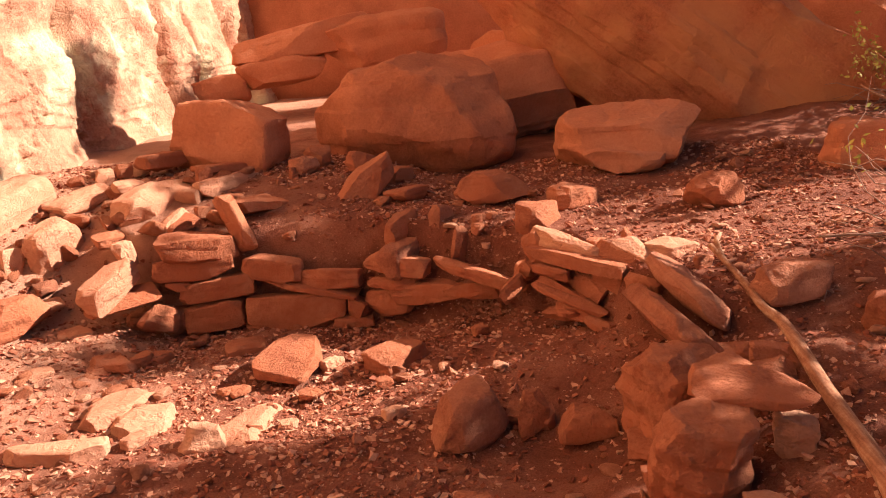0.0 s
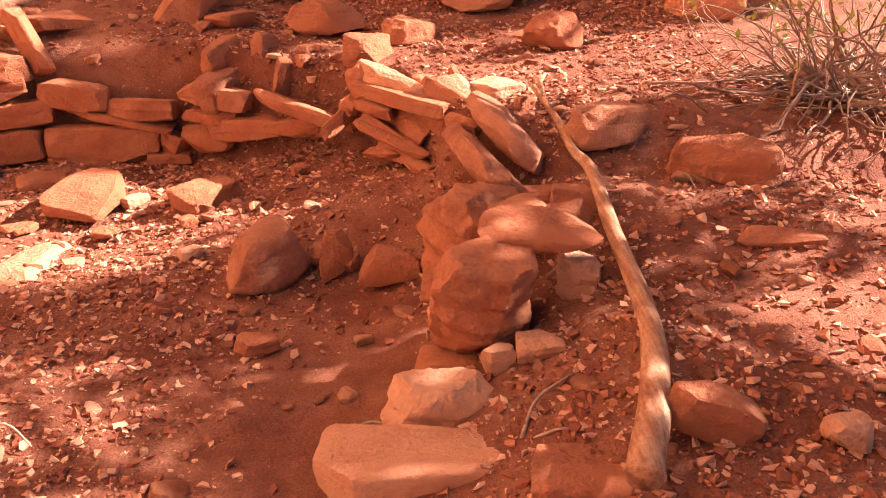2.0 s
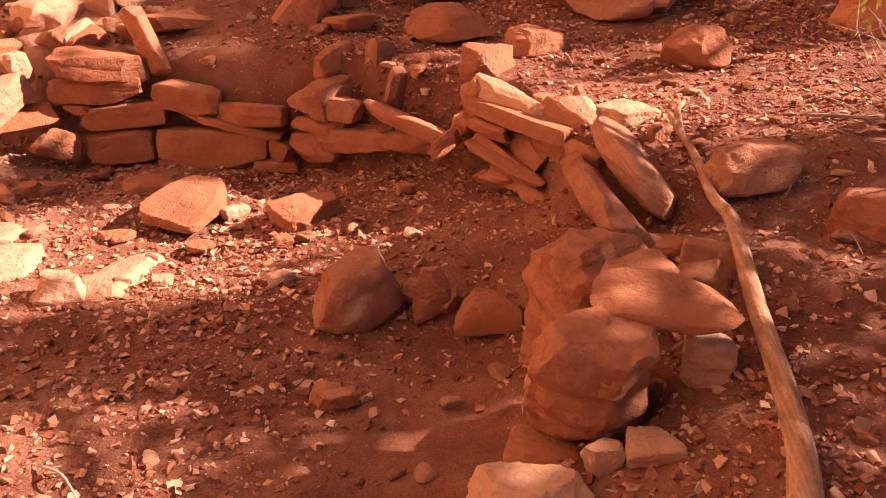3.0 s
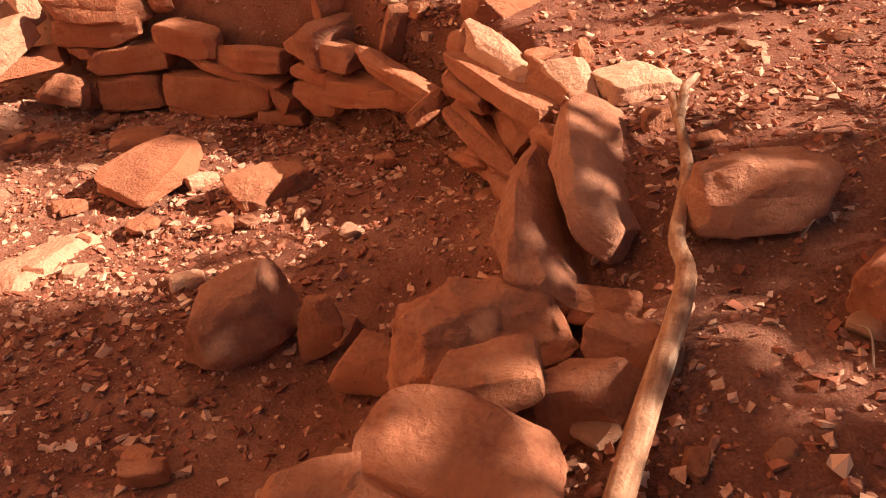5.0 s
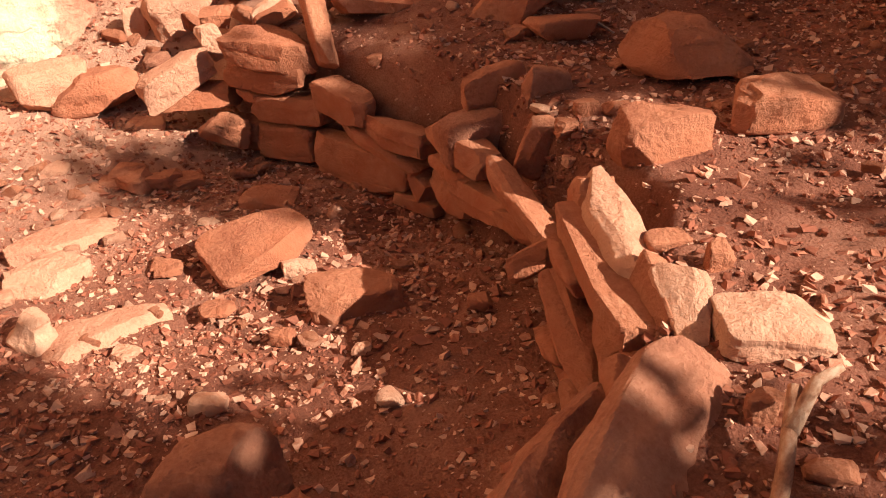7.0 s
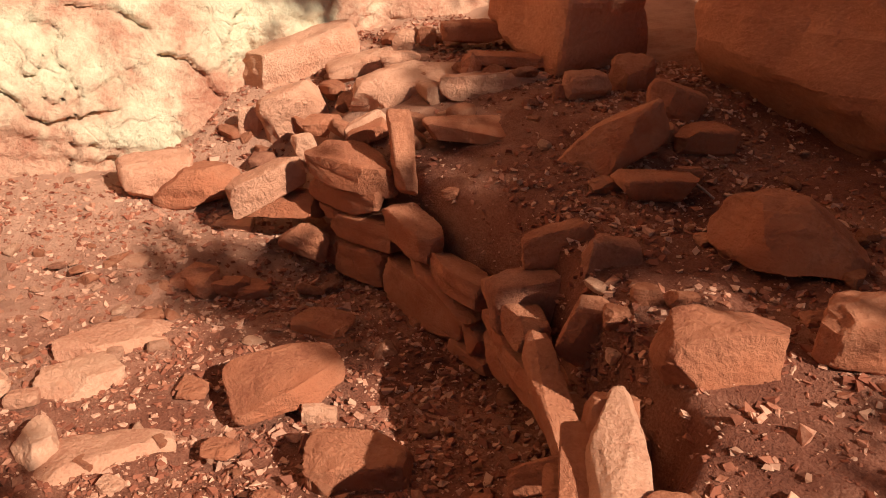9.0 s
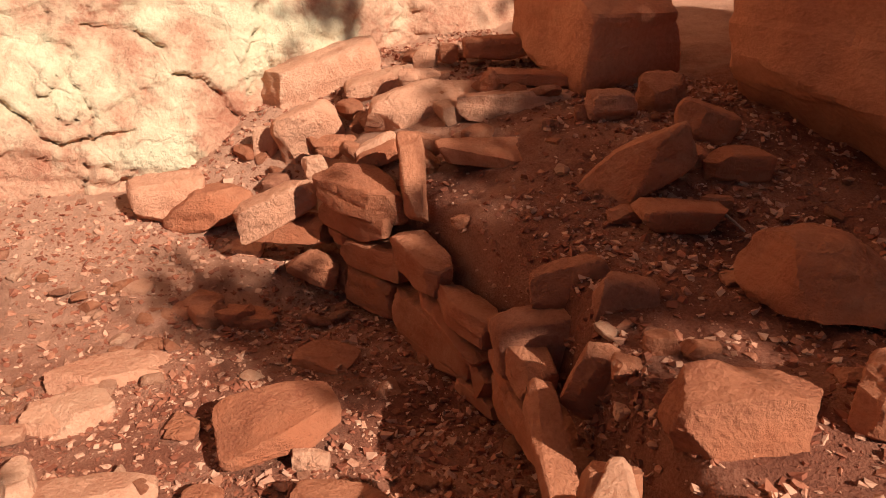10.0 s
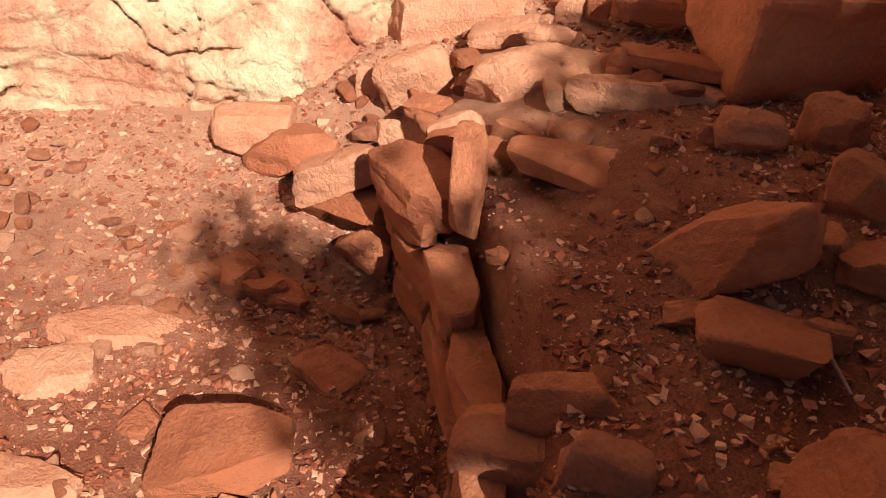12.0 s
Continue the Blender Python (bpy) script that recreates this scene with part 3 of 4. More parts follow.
rock("rock", (-1.809, 5.265, -0.058), (0.236, 0.094, 0.152), (0.0, 25.0, 58.7), 709, label="broken sandstone rock in the rubble by the cliff", group="loose rocks")
rock("rock", (-2.274, 5.075, -0.078), (0.204, 0.163, 0.057), (0.0, 0.0, 58.7), 710, label="broken sandstone rock in the rubble by the cliff", group="loose rocks", material=PALE)

# ---- rocks on the terrace ----
rock("rock", (-0.312, 5.512, 0.209), (0.336, 0.168, 0.240), (0.0, 0.0, 58.7), 711, label="broken sandstone rock half sunk in the terrace", group="loose rocks", n=18, material=GREY)
rock("rock", (-0.315, 5.614, 0.388), (0.298, 0.104, 0.186), (0.0, -20.0, 58.7), 712, label="split half of a sandstone rock, lit face", group="loose rocks", n=18, box=8, chops=4)
rock("rock", (-0.084, 5.597, 0.391), (0.216, 0.119, 0.291), (0.0, 12.0, 58.7), 713, label="split half of a sandstone rock, weathered face", group="loose rocks", n=20, box=4, chops=4, material=GREY)
rock("rock", (0.055, 5.387, 0.319), (0.120, 0.048, 0.229), (0.0, 22.0, 58.7), 714, label="thin upright sandstone flake leaning on a rock", group="loose rocks", n=14)
rock("rock", (0.167, 5.404, 0.407), (0.072, 0.058, 0.074), (0.0, 0.0, 58.7), 715, label="angular red sandstone rock on the terrace", group="loose rocks")
rock("rock", (0.168, 5.529, 0.442), (0.099, 0.079, 0.072), (0.0, 0.0, 58.7), 716, label="angular red sandstone rock on the terrace", group="loose rocks", n=12)
rock("rock", (0.236, 5.598, 0.445), (0.098, 0.078, 0.049), (0.0, 0.0, 58.7), 717, label="angular red sandstone rock on the terrace", group="loose rocks", n=12)
rock("rock", (0.218, 5.359, 0.317), (0.059, 0.048, 0.033), (0.0, 0.0, 58.7), 718, label="angular red sandstone rock on the terrace", group="loose rocks", material=PALE)
rock("rock", (0.531, 5.424, 0.441), (0.351, 0.263, 0.250), (0.0, 0.0, 58.7), 719, label="blocky sandstone rock with one sunlit side", group="loose rocks", n=28, box=4, chops=7, warp=0.18)
rock("rock", (0.751, 5.776, 0.536), (0.402, 0.241, 0.174), (0.0, 0.0, 43.4), 720, label="low dusty sandstone hump half buried", group="loose rocks", box=3.2, chops=5, n=22, taper=0.2)
rock("rock", (-0.636, 6.120, 0.612), (0.491, 0.221, 0.208), (0.0, -33.0, 58.7), 721, label="saddle-shaped tilted sandstone slab", group="loose rocks", n=22, box=7, chops=4)
rock("rock", (-0.746, 6.601, 0.684), (0.274, 0.164, 0.175), (0.0, 20.0, 58.7), 722, label="angular red sandstone rock on the terrace", group="loose rocks", n=16)
rock("rock", (-0.481, 6.504, 0.620), (0.253, 0.177, 0.100), (0.0, 0.0, 58.7), 723, label="angular red sandstone rock on the terrace", group="loose rocks", n=16)
rock("rock", (-0.590, 6.413, 0.613), (0.127, 0.101, 0.109), (0.0, 0.0, 58.7), 724, label="angular red sandstone rock on the terrace", group="loose rocks")
rock("rock", (-1.090, 6.697, 0.728), (0.214, 0.171, 0.203), (0.0, 0.0, 58.7), 725, label="angular red sandstone rock on the terrace", group="loose rocks", n=16)
rock("rock", (-1.136, 6.454, 0.712), (0.239, 0.191, 0.162), (0.0, 0.0, 58.7), 726, label="rounded layered sandstone rock", group="loose rocks", n=18, box=3, material=GREY)
rock("rock", (-1.194, 6.350, 0.674), (0.088, 0.071, 0.092), (0.0, 0.0, 58.7), 727, label="angular red sandstone rock on the terrace", group="loose rocks")
rock("rock", (-0.352, 6.082, 0.529), (0.293, 0.220, 0.106), (0.0, 0.0, 58.7), 728, label="low broken sandstone rock with a ridge", group="loose rocks", n=18, chops=7)
rock("rock", (-0.484, 5.972, 0.506), (0.117, 0.094, 0.060), (0.0, 0.0, 58.7), 729, label="angular red sandstone rock on the terrace", group="loose rocks")
rock("rock", (-1.257, 6.213, 0.602), (0.075, 0.060, 0.117), (0.0, 0.0, 58.7), 730, label="angular red sandstone rock on the terrace", group="loose rocks")
rock("rock", (-0.328, 6.238, 0.544), (0.129, 0.045, 0.082), (0.0, 0.0, 58.7), 731, label="angular red sandstone rock on the terrace", group="loose rocks")
rock("rock", (-1.052, 5.635, 0.364), (0.094, 0.075, 0.057), (0.0, 0.0, 58.7), 732, label="angular red sandstone rock on the terrace", group="loose rocks")
rock("rock", (0.028, 5.965, 0.469), (0.088, 0.071, 0.038), (0.0, 0.0, 58.7), 733, label="angular red sandstone rock on the terrace", group="loose rocks")
rock("rock", (0.183, 6.032, 0.479), (0.169, 0.102, 0.032), (0.0, 0.0, 58.7), 734, label="angular red sandstone rock on the terrace", group="loose rocks")
rock("rock", (0.565, 5.767, 0.480), (0.087, 0.069, 0.033), (0.0, 0.0, 58.7), 735, label="angular red sandstone rock on the terrace", group="loose rocks")
rock("rock", (0.226, 6.064, 0.553), (0.607, 0.425, 0.232), (0.0, 0.0, -5.1), 736, label="dusty sandstone rock half buried in the slope", group="loose rocks", box=3.0, n=24, taper=0.45, warp=0.2, chops=7)
rock("rock", (1.591, 5.592, 0.559), (0.379, 0.265, 0.219), (0.0, 0.0, -5.1), 737, label="dusty sandstone rock half buried in the slope", group="loose rocks", box=2.8, n=18, taper=0.2)
rock("rock", (2.820, 6.551, 0.709), (0.347, 0.243, 0.335), (0.0, 0.0, -5.1), 738, label="dusty sandstone rock half buried in the slope", group="loose rocks", n=16)

# ---- rocks right of the branch ----
rock("rock", (1.176, 4.728, 0.413), (0.237, 0.190, 0.108), (0.0, 0.0, 32.9), 739, label="pale sandstone rock in the sun", group="loose rocks", n=20, chops=7, material=PALE)
rock("rock", (1.556, 4.151, 0.390), (0.311, 0.218, 0.155), (0.0, 0.0, 23.0), 740, label="squat sandstone block with dappled light", group="loose rocks", n=22, box=6, material=GREY)
rock("rock", (1.991, 3.888, 0.312), (0.383, 0.268, 0.184), (0.0, 0.0, -20.1), 741, label="wedge-shaped layered sandstone rock", group="loose rocks", n=20, box=4)
rock("rock", (0.813, 4.932, 0.398), (0.126, 0.076, 0.076), (0.0, 0.0, 50.7), 742, label="angular red sandstone rock lying on the dirt", group="loose rocks")
rock("rock", (0.976, 4.897, 0.428), (0.066, 0.040, 0.113), (0.0, 0.0, 50.7), 743, label="angular red sandstone rock lying on the dirt", group="loose rocks")
rock("rock", (0.444, 5.215, 0.095), (0.074, 0.059, 0.055), (0.0, 0.0, 50.7), 744, label="angular red sandstone rock lying on the dirt", group="loose rocks")
rock("rock", (1.425, 2.426, 0.156), (0.221, 0.110, 0.138), (0.0, 25.0, -5.1), 745, label="thin triangular sandstone plate set in the dirt", group="loose rocks", n=14, chops=7)
rock("rock", (1.726, 2.365, 0.147), (0.108, 0.076, 0.078), (0.0, 0.0, -5.1), 746, label="angular red sandstone rock lying on the dirt", group="loose rocks", material=PALE)
rock("rock", (1.970, 3.325, 0.222), (0.275, 0.110, 0.049), (0.0, 0.0, -5.1), 747, label="angular red sandstone rock lying on the dirt", group="loose rocks")
rock("rock", (1.266, 4.490, 0.384), (0.065, 0.033, 0.082), (0.0, 0.0, 32.9), 748, label="angular red sandstone rock lying on the dirt", group="loose rocks")
rock("rock", (1.276, 4.519, 0.384), (0.094, 0.047, 0.071), (0.0, 0.0, 23.0), 749, label="angular red sandstone rock lying on the dirt", group="loose rocks")
rock("rock", (1.417, 4.434, 0.373), (0.095, 0.057, 0.042), (0.0, 0.0, 32.9), 750, label="angular red sandstone rock lying on the dirt", group="loose rocks")

# ---- boulders ----
rock("boulder", (-1.813, 6.970, 0.902), (0.719, 0.648, 0.572), (0.0, 0.0, -8.5), 751, label="upright squared red sandstone block", category="boulder", material=BOULDER, group="boulders", n=26, box=12, chops=3, taper=-0.1)
rock("boulder", (-0.438, 7.490, 0.984), (1.794, 1.256, 1.016), (0.0, 0.0, 5.5), 752, label="huge smooth rounded red sandstone boulder", category="boulder", material=BOULDER, group="boulders", n=34, box=3.2, taper=0.22, chops=6, warp=0.1)
rock("boulder", (1.295, 6.949, 0.769), (1.104, 0.773, 0.511), (0.0, 0.0, 5.5), 753, label="rounded dusty red boulder", category="boulder", material=BOULDER, group="boulders", chops=6, warp=0.12, n=24, box=3)
rock("boulder", (1.179, 6.608, 0.640), (0.579, 0.405, 0.225), (0.0, 0.0, 5.5), 754, label="low rounded red boulder", category="boulder", material=BOULDER, group="boulders", n=18, box=3)
rock("boulder", (2.748, 6.375, 0.695), (0.467, 0.374, 0.347), (0.0, 0.0, 5.5), 755, label="angular red sandstone boulder on the slope", category="boulder", material=BOULDER, group="boulders", n=18)
# filler boulder, added to keep the gap below the slab dark
rock("boulder", (1.100, 9.500, 0.800), (2.200, 0.900, 1.500), (0.0, 8.0, -6.0), 224, label="red boulder added to fill the dark gap under the tilted slab", category="boulder", group="boulders", material=BOULDER, n=22, box=5)
# added backdrop rock; its unseen height holds back sky light
rock("boulder", (0.400, 14.600, 2.600), (8.500, 2.600, 7.000), (0.0, 0.0, 6.0), 225, label="broad red rock outcrop added to close off the slope and sky behind", category="boulder", group="boulders", material=BOULDER, n=34, box=6, chops=6)
rock("boulder", (-0.200, 8.900, 0.950), (2.200, 1.200, 1.100), (0.0, -6.0, 10.0), 226, label="stacked flat red sandstone mass behind the boulder", category="boulder", group="boulders", material=BOULDER, n=24, box=6)
rock("boulder", (1.750, 8.650, 1.500), (4.600, 1.300, 1.700), (0.0, 36.0, -8.4), 232, label="giant tilted sandstone slab resting on other boulders", category="boulder", group="boulders", material=SUNPATCHED, n=40, box=5, warp=0.15, chops=7)
rock("boulder", (0.486, 8.905, 1.036), (0.846, 0.312, 0.282), (0.0, 60.0, 0.3), 233, label="leaning sandstone slab between boulders", category="boulder", group="boulders", material=BOULDER, n=14)
rock("boulder", (4.043, 10.278, 1.518), (2.587, 1.155, 1.602), (0.0, 35.0, -20.0), 234, label="large red boulder behind", category="boulder", group="boulders", material=BOULDER, n=24)
rock("boulder", (-2.422, 10.598, 1.433), (1.048, 0.462, 0.349), (0.0, -8.0, 16.5), 235, label="flat weathered sandstone slab piled behind", category="boulder", group="boulders", material=BOULDER, n=16, box=5)
rock("boulder", (-2.179, 10.750, 1.781), (1.823, 0.554, 0.421), (0.0, -10.0, 15.0), 236, label="flat weathered sandstone slab piled behind", category="boulder", group="boulders", material=BOULDER, n=16, box=5)
rock("boulder", (-1.189, 10.999, 1.775), (1.843, 0.831, 0.638), (0.0, -5.0, 9.4), 237, label="flat weathered sandstone slab piled behind", category="boulder", group="boulders", material=BOULDER, n=16, box=5)
rock("boulder", (-3.260, 10.439, 1.244), (0.769, 0.462, 0.349), (0.0, 0.0, 21.1), 238, label="flat weathered sandstone slab piled behind", category="boulder", group="boulders", material=BOULDER, n=16, box=5)

# ---- dead branch leaning along the wall ----
log_line = [(1.31, 4.50, 0.47), (1.385, 4.27, 0.375), (1.40, 3.98, 0.325), (1.44, 3.83, 0.295), (1.41, 3.37, 0.25), (1.38, 2.81, 0.20), (1.31, 2.50, 0.18), (1.20, 2.20, 0.165)]
branch = tagged(new("dead_branch"), "weathered bare dead branch lying beside the stones", "branch")
pts = smooth_line(log_line, 40)
rad = [0.014 + 0.013 * S(i / 25) + 0.013 * S((i - 22) / 16) for i in range(40)]
part("trunk", mesh_of("trunk", *tube(pts, rad, 12, 0.05, 3), WOOD), branch)
e = pts[0]
part("fork", mesh_of("fork", *tube([pts[2], e + np.array((0.03, 0.02, 0.02)), e + np.array((0.06, 0.05, 0.05))], [0.017, 0.013, 0.007], 8, 0.06, 5), WOOD), branch)


# ---- scattered chips: the larger ones one by one, the grit as one ----
def chips(name, count, lo, hi, area, seed, material, lift=0.0):
    rng = np.random.default_rng(seed)
    verts, faces = [], []
    base = np.array([(x, y, z) for x in (-1, 1) for y in (-1, 1) for z in (-1, 1)], float)
    quads = [(0, 1, 3, 2), (4, 6, 7, 5), (0, 4, 5, 1), (2, 3, 7, 6), (0, 2, 6, 4), (1, 5, 7, 3)]
    for _ in range(count):
        x, y = rng.uniform(area[0], area[1]), rng.uniform(area[2], area[3])
        if noise.noise(Vector((x * 1.1, y * 1.1, seed))) < rng.uniform(-0.6, 0.45):
            continue
        s = lo + (hi - lo) * rng.random() ** 4
        b = (base * rng.uniform(0.2, 1.0, (8, 3)) + rng.uniform(-0.25, 0.25, (8, 3))) * np.array((s, s * rng.uniform(0.5, 0.9), s * rng.uniform(0.25, 0.6)))
        r = np.array(Euler((rng.normal() * 0.35, rng.normal() * 0.35, rng.uniform(0, 6.3))).to_matrix())
        k = len(verts)
        verts += [tuple(q) for q in b @ r.T + np.array((x, y, ground(x, y) + relief(x, y) + s * 0.15 + lift))]
        faces += [tuple(k + i for i in f) for f in quads]
    me = mesh_of(name, verts, faces, material)
    me.shade_flat()
    return me


tagged(new("gravel", chips("gravel", 110000, 0.004, 0.024, (-3.3, 2.6, 2.0, 7.2), 11, GRIT)), "small angular red sandstone chips and grit on the dirt", "gravel", kind="stuff")
tagged(new("pale_gravel", chips("pale_gravel", 4200, 0.005, 0.034, (-3.3, 0.2, 3.2, 5.6), 5, FLAKE)), "pale flat sandstone flakes scattered over the yard", "gravel", kind="stuff")
tagged(new("grit_pocket", chips("grit_pocket", 1500, 0.006, 0.024, (0.02, 0.42, 5.20, 5.42), 17, FLAKE, 0.015)), "sunlit loose grit heaped behind a tilted stone plate", "gravel", kind="stuff")
rng = np.random.default_rng(21)
kinds = [rock_mesh((1, rng.uniform(0.6, 0.9), rng.uniform(0.3, 0.6)), 300 + i, 5, 8, n=6, material=(STONE, PALE, STONE, GREY)[i % 4]) for i in range(10)]
left = 280
while left:
    x, y = rng.uniform(-3.1, 2.5), rng.uniform(2.4, 7.0)
    if noise.noise(Vector((x * 0.8, y * 0.8, 2.0))) < rng.uniform(-0.5, 0.4):
        continue
    s = 0.035 + 0.075 * rng.random() ** 2.5
    ob = new("small_stone", kinds[left % 10])
    ob.matrix_world = pose(x, y, ground(x, y) + s * 0.12, rng.normal() * 12, rng.normal() * 12, rng.uniform(0, 360)) @ Matrix.Diagonal((s, s, s, 1))
    tagged(ob, "small angular red sandstone fragment on the dirt", "stone", "small stones on the ground")
    left -= 1


# ---- rubble by the cliff and round the wall end ----
left = 46
while left:
    x, y = rng.uniform(-2.95, -1.5), rng.uniform(5.0, 6.7)
    if abs((x + 2.1) * 0.258 + (y - 5.65) * 0.966 - 0.1) < 0.12 and x > -2.1:
        continue
    s = rng.uniform(0.09, 0.22)
    ob = new("rubble_stone", kinds[left % 10])
    ob.matrix_world = pose(x, y, ground(x, y) + s * 0.16, rng.normal() * 16, rng.normal() * 16, rng.uniform(0, 360)) @ Matrix.Diagonal((s, s, s, 1))
    tagged(ob, "broken sandstone piece in the rubble by the cliff", "stone", "rubble by the cliff")
    left -= 1


left = 42
while left:
    x, y = rng.uniform(-2.5, -1.35), rng.uniform(3.7, 4.6)
    s = 0.045 + 0.09 * rng.random() ** 2
    ob = new("rubble_stone", kinds[left % 10])
    ob.matrix_world = pose(x, y, ground(x, y) + s * 0.12, rng.normal() * 14, rng.normal() * 14, rng.uniform(0, 360)) @ Matrix.Diagonal((s, s, s, 1))
    tagged(ob, "small broken sandstone piece on the sunlit yard", "stone", "rubble in the yard")
    left -= 1


# ---- sticks on the ground ----
def stick(points, r, seed):
    line = smooth_line([(x, y, ground(x, y) + h) for x, y, h in points], 9)
    ob = new("stick", mesh_of("stick", *tube(line, [r * (1 - 0.06 * i) for i in range(9)], 6, 0.1, seed), TWIG))
    tagged(ob, "thin grey-brown dry stick on the dirt", "stick", "dry sticks")


stick([(1.010, 2.564, 0.020), (1.064, 2.673, 0.040), (1.181, 2.757, 0.020)], 0.006, 0)
stick([(1.038, 2.546, 0.020), (1.093, 2.524, 0.040), (1.149, 2.520, 0.020)], 0.005, 1)
stick([(0.553, 2.813, 0.020), (0.621, 2.818, 0.040), (0.700, 2.774, 0.020)], 0.006, 2)
stick([(1.771, 3.813, 0.020), (1.803, 3.777, 0.040), (1.808, 3.686, 0.020)], 0.004, 3)
stick([(1.898, 4.758, 0.020), (2.095, 4.708, 0.040), (2.301, 4.615, 0.020)], 0.008, 4)
stick([(-0.338, 6.219, 0.020), (-0.244, 6.210, 0.040), (-0.158, 6.213, 0.020)], 0.008, 5)
stick([(-0.503, 2.909, 0.020), (-0.413, 2.864, 0.040), (-0.332, 2.797, 0.020)], 0.005, 6)
stick([(1.669, 4.052, 0.020), (1.689, 4.080, 0.040), (1.705, 4.096, 0.020)], 0.003, 7)


# ---- dry bush ----
def leaf_mesh(name, centres, count, reach, size, seed, material):
    rng = np.random.default_rng(seed)
    verts, faces = [], []
    for _ in range(count):
        c = np.array(centres[rng.integers(len(centres))]) + rng.normal(size=3) * reach
        u = rng.normal(size=3)
        u /= np.linalg.norm(u)
        w = np.cross(u, rng.normal(size=3))
        w /= np.linalg.norm(w)
        s = size * rng.uniform(0.6, 1.3)
        k = len(verts)
        verts += [tuple(c - u * s), tuple(c + w * s * 0.45 + u * s * 0.1), tuple(c + u * s), tuple(c - w * s * 0.45 + u * s * 0.1)]
        faces.append((k, k + 1, k + 2, k + 3))
    return mesh_of(name, verts, faces, material)


def shrub(foot, twigs, leaves, seed, label, foliage):
    bush = tagged(new("dry_bush"), label, "bush")
    rng = np.random.default_rng(seed)
    tips = []
    for i in range(twigs):
        a, up = rng.uniform(0, 6.28), rng.uniform(0.1, 1.2)
        line, r = [foot + Vector((rng.normal() * 0.12, rng.normal() * 0.15, 0))], rng.uniform(0.003, 0.011)
        d = Vector((math.cos(a), math.sin(a), up)).normalized()
        for _ in range(7):
            d = (d + Vector(rng.normal(size=3) * 0.35) - Vector((0, 0, 0.10))).normalized()
            q = line[-1] + d * rng.uniform(0.07, 0.20)
            q.z = max(q.z, ground(q.x, q.y) + 0.01)
            line.append(q)
        tips += line[3:]
        part("twig", mesh_of("twig", *tube(line, [r * (1 - 0.11 * j) for j in range(8)], 5, 0, i), TWIG), bush)
    for i in range(9):
        a = rng.uniform(2.2, 4.4)
        line = [foot + Vector((rng.normal() * 0.08, rng.normal() * 0.1, 0.02))]
        d = Vector((math.cos(a), math.sin(a), rng.uniform(0.2, 0.8))).normalized()
        for _ in range(6):
            d = (d + Vector(rng.normal(size=3) * 0.4) - Vector((0, 0, 0.16))).normalized()
            q = line[-1] + d * 0.11
            q.z = max(q.z, ground(q.x, q.y) + 0.012)
            line.append(q)
        part("branch", mesh_of("branch", *tube(line, [0.017 * (1 - 0.1 * j) for j in range(7)], 7, 0.1, i), WOOD), bush, "pale bleached bare branch")
    part("foliage", leaf_mesh("foliage", [tuple(p) for p in tips if p.z > foot.z + 0.3], leaves, 0.05, 0.024, seed, foliage), bush, "few small yellow-green leaves")


shrub(Vector((2.90, 4.65, 0.40)), 200, 420, 8, "tangled dry bush with grey twigs and few yellow leaves", YELLOW)
shrub(Vector((3.90, 7.95, 0.80)), 110, 2600, 9, "leafy green and yellow desert shrub on the slope", YELLOW)


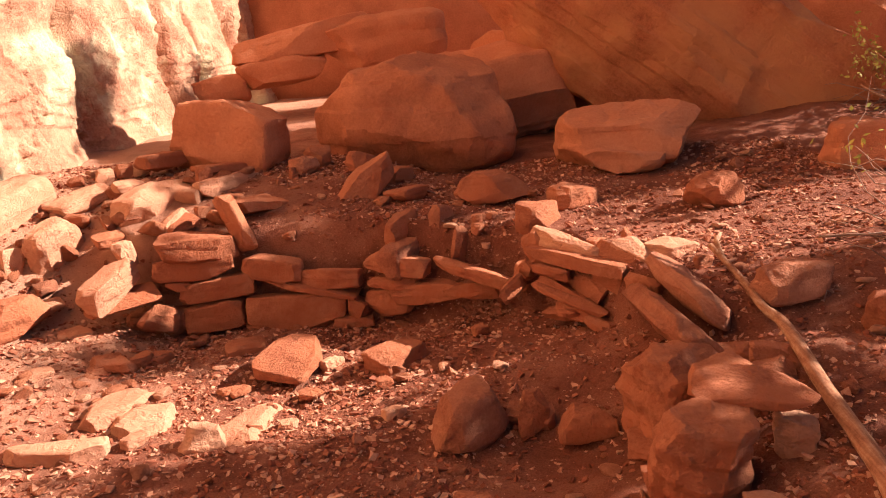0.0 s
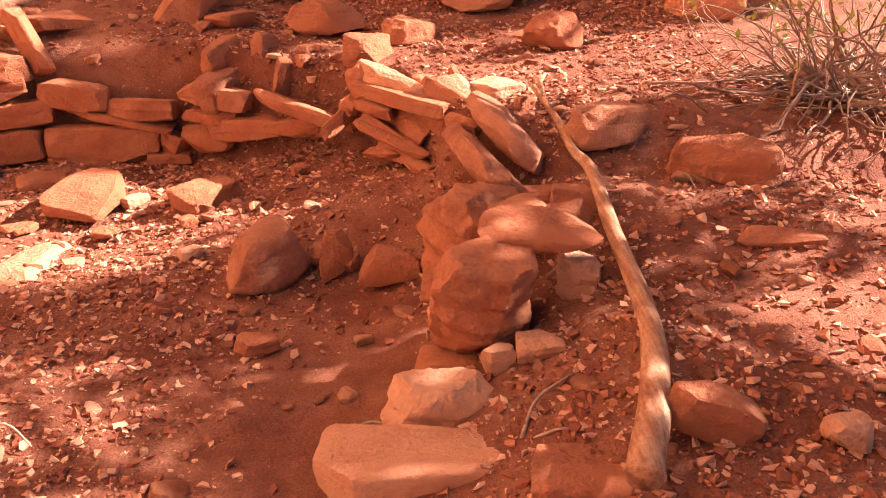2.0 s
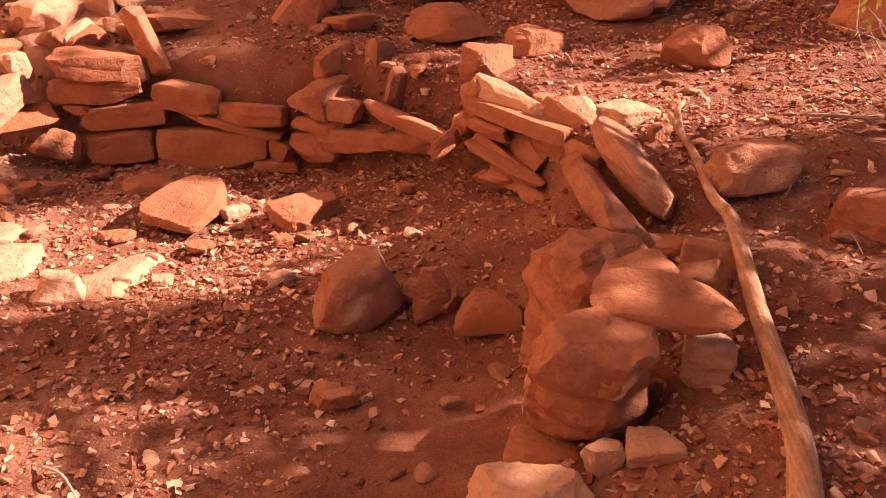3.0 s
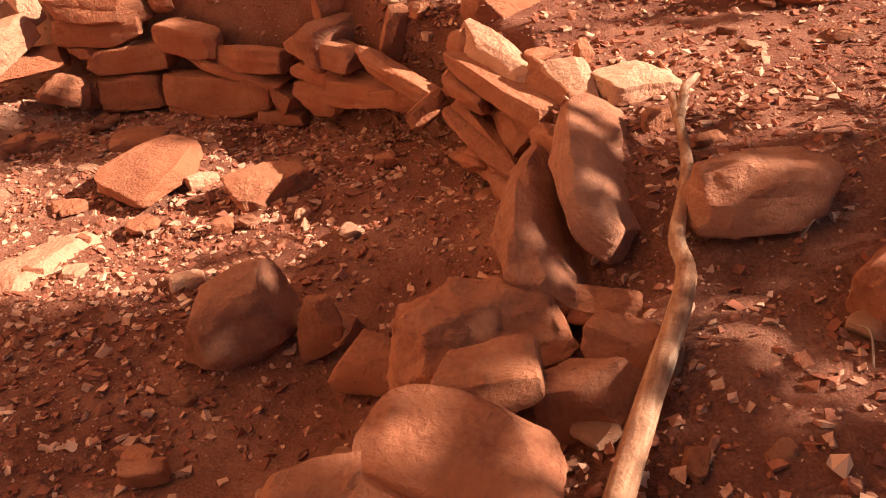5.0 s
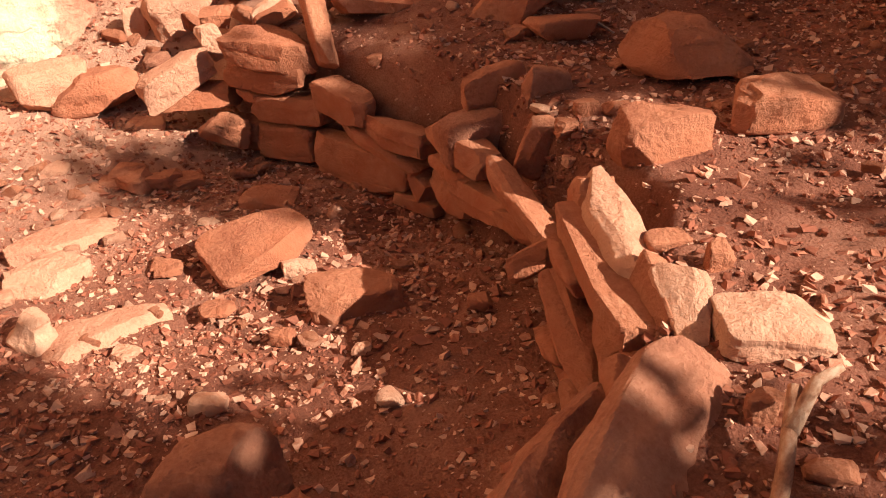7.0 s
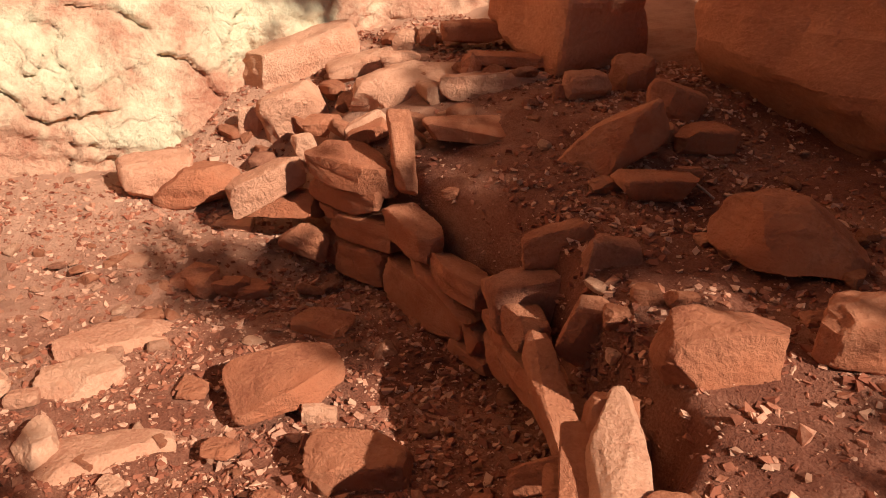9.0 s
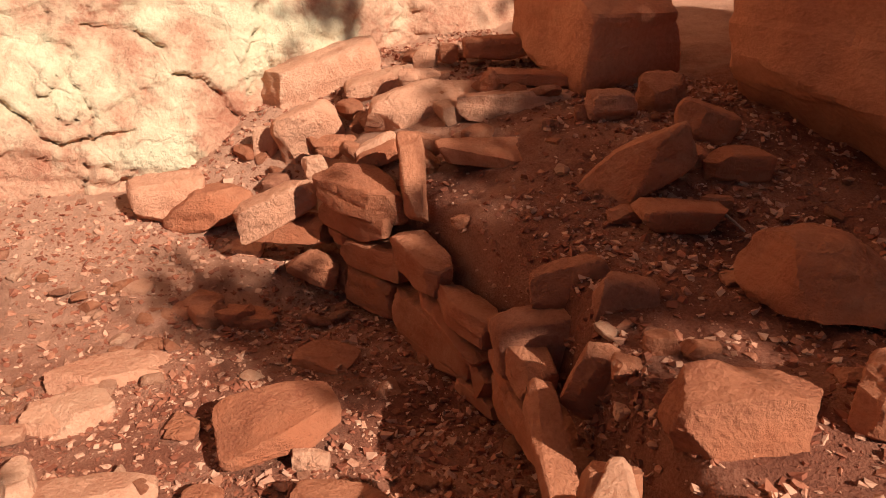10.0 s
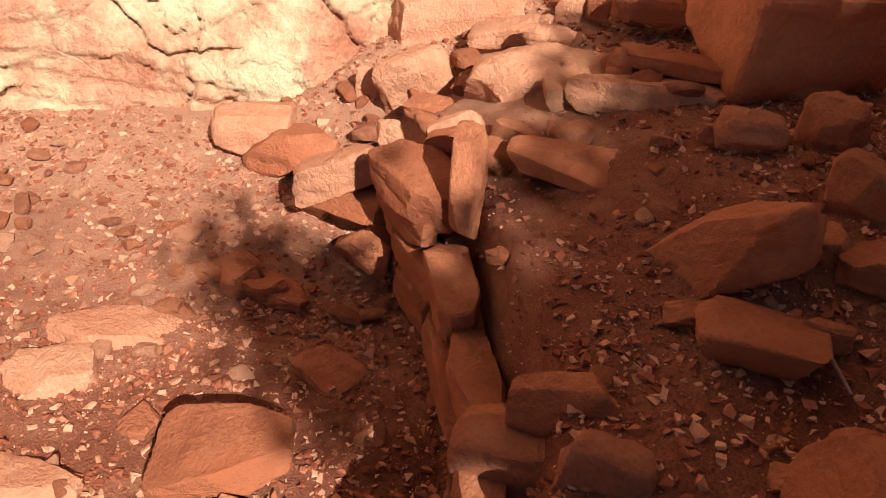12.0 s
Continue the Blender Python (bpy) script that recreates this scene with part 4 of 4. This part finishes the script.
# ---- trees that shade the slope ----
def tree(x, y, height, crown, seed):
    """crown: list of (x, y, z, radius, leaves) clumps round limb ends."""
    rng = np.random.default_rng(seed)
    t = tagged(new("tree"), "broad-leaved tree on the slope that casts dappled shade", "tree", "shade trees")
    z = ground(x, y)
    verts, faces = tube(smooth_line([(x, y, z - 0.1), (x + 0.1, y, z + height * 0.3), (x - 0.1, y + 0.1, z + height * 0.7), (x, y, z + height)], 12), [0.17 * (1 - 0.07 * i) for i in range(12)], 9, 0.08, seed)
    centres = []
    for cx, cy_, cz_, r, n in crown:
        k = len(verts)
        v, f = tube([(x, y, z + height * 0.55), ((x + cx) / 2, (y + cy_) / 2, (z + height * 0.6 + cz_) / 2 + 0.2), (cx, cy_, cz_)], [0.05, 0.03, 0.008], 6, 0, seed)
        verts += v
        faces += [tuple(k + j for j in q) for q in f]
        for _ in range(n):
            d = rng.normal(size=3)
            centres.append(np.array((cx, cy_, cz_)) + d / np.linalg.norm(d) * r * rng.random() ** 0.5)
    part("trunk", mesh_of("trunk", verts, faces, TWIG), t)
    part("crown", leaf_mesh("crown", centres, len(centres) * 14, 0.13, 0.085, seed, LEAF), t)


tree(7.6, 9.8, 6.0, [(8.00, 8.55, 6.30, 0.80, 170), (8.00, 9.22, 6.98, 0.80, 150), (8.00, 8.59, 5.56, 0.80, 150), (8.00, 9.97, 6.61, 1.10, 210), (8.00, 9.09, 5.33, 1.00, 170), (8.00, 8.08, 6.23, 0.20, 36), (8.00, 10.72, 6.50, 1.10, 170), (8.00, 10.33, 5.22, 1.00, 150), (8.00, 7.13, 6.39, 0.16, 16), (8.00, 7.37, 6.19, 0.12, 10), (8.00, 7.84, 5.33, 0.20, 26), (8.00, 7.89, 5.73, 0.16, 16), (8.00, 10.13, 7.46, 0.70, 110), (8.00, 8.67, 8.49, 0.14, 10), (8.00, 7.38, 4.49, 0.10, 6), (8.00, 7.02, 4.89, 0.05, 3), (8.00, 7.97, 5.17, 0.38, 70), (8.00, 7.94, 4.67, 0.38, 70), (8.00, 7.98, 5.64, 0.30, 46), (8.00, 7.87, 4.17, 0.36, 56), (8.00, 7.60, 6.00, 0.20, 30), (8.00, 7.23, 5.99, 0.15, 14), (8.00, 12.96, 8.14, 0.90, 150), (8.00, 12.89, 7.54, 0.80, 120), (8.00, 10.61, 9.04, 0.30, 40), (8.00, 10.51, 8.59, 0.22, 26)], 31)
tree(6.8, 3.4, 5.4, [(7.00, 4.28, 4.25, 0.45, 16), (7.00, 4.68, 3.74, 0.45, 18), (7.00, 5.39, 3.72, 0.22, 26), (7.00, 5.58, 4.33, 0.20, 12), (7.00, 3.33, 4.00, 0.60, 18), (7.00, 4.98, 4.49, 0.20, 8), (7.00, 5.25, 5.05, 0.10, 5), (7.00, 5.01, 4.32, 0.30, 18), (7.00, 5.35, 4.70, 0.16, 14), (7.00, 5.29, 5.10, 0.15, 12)], 32)
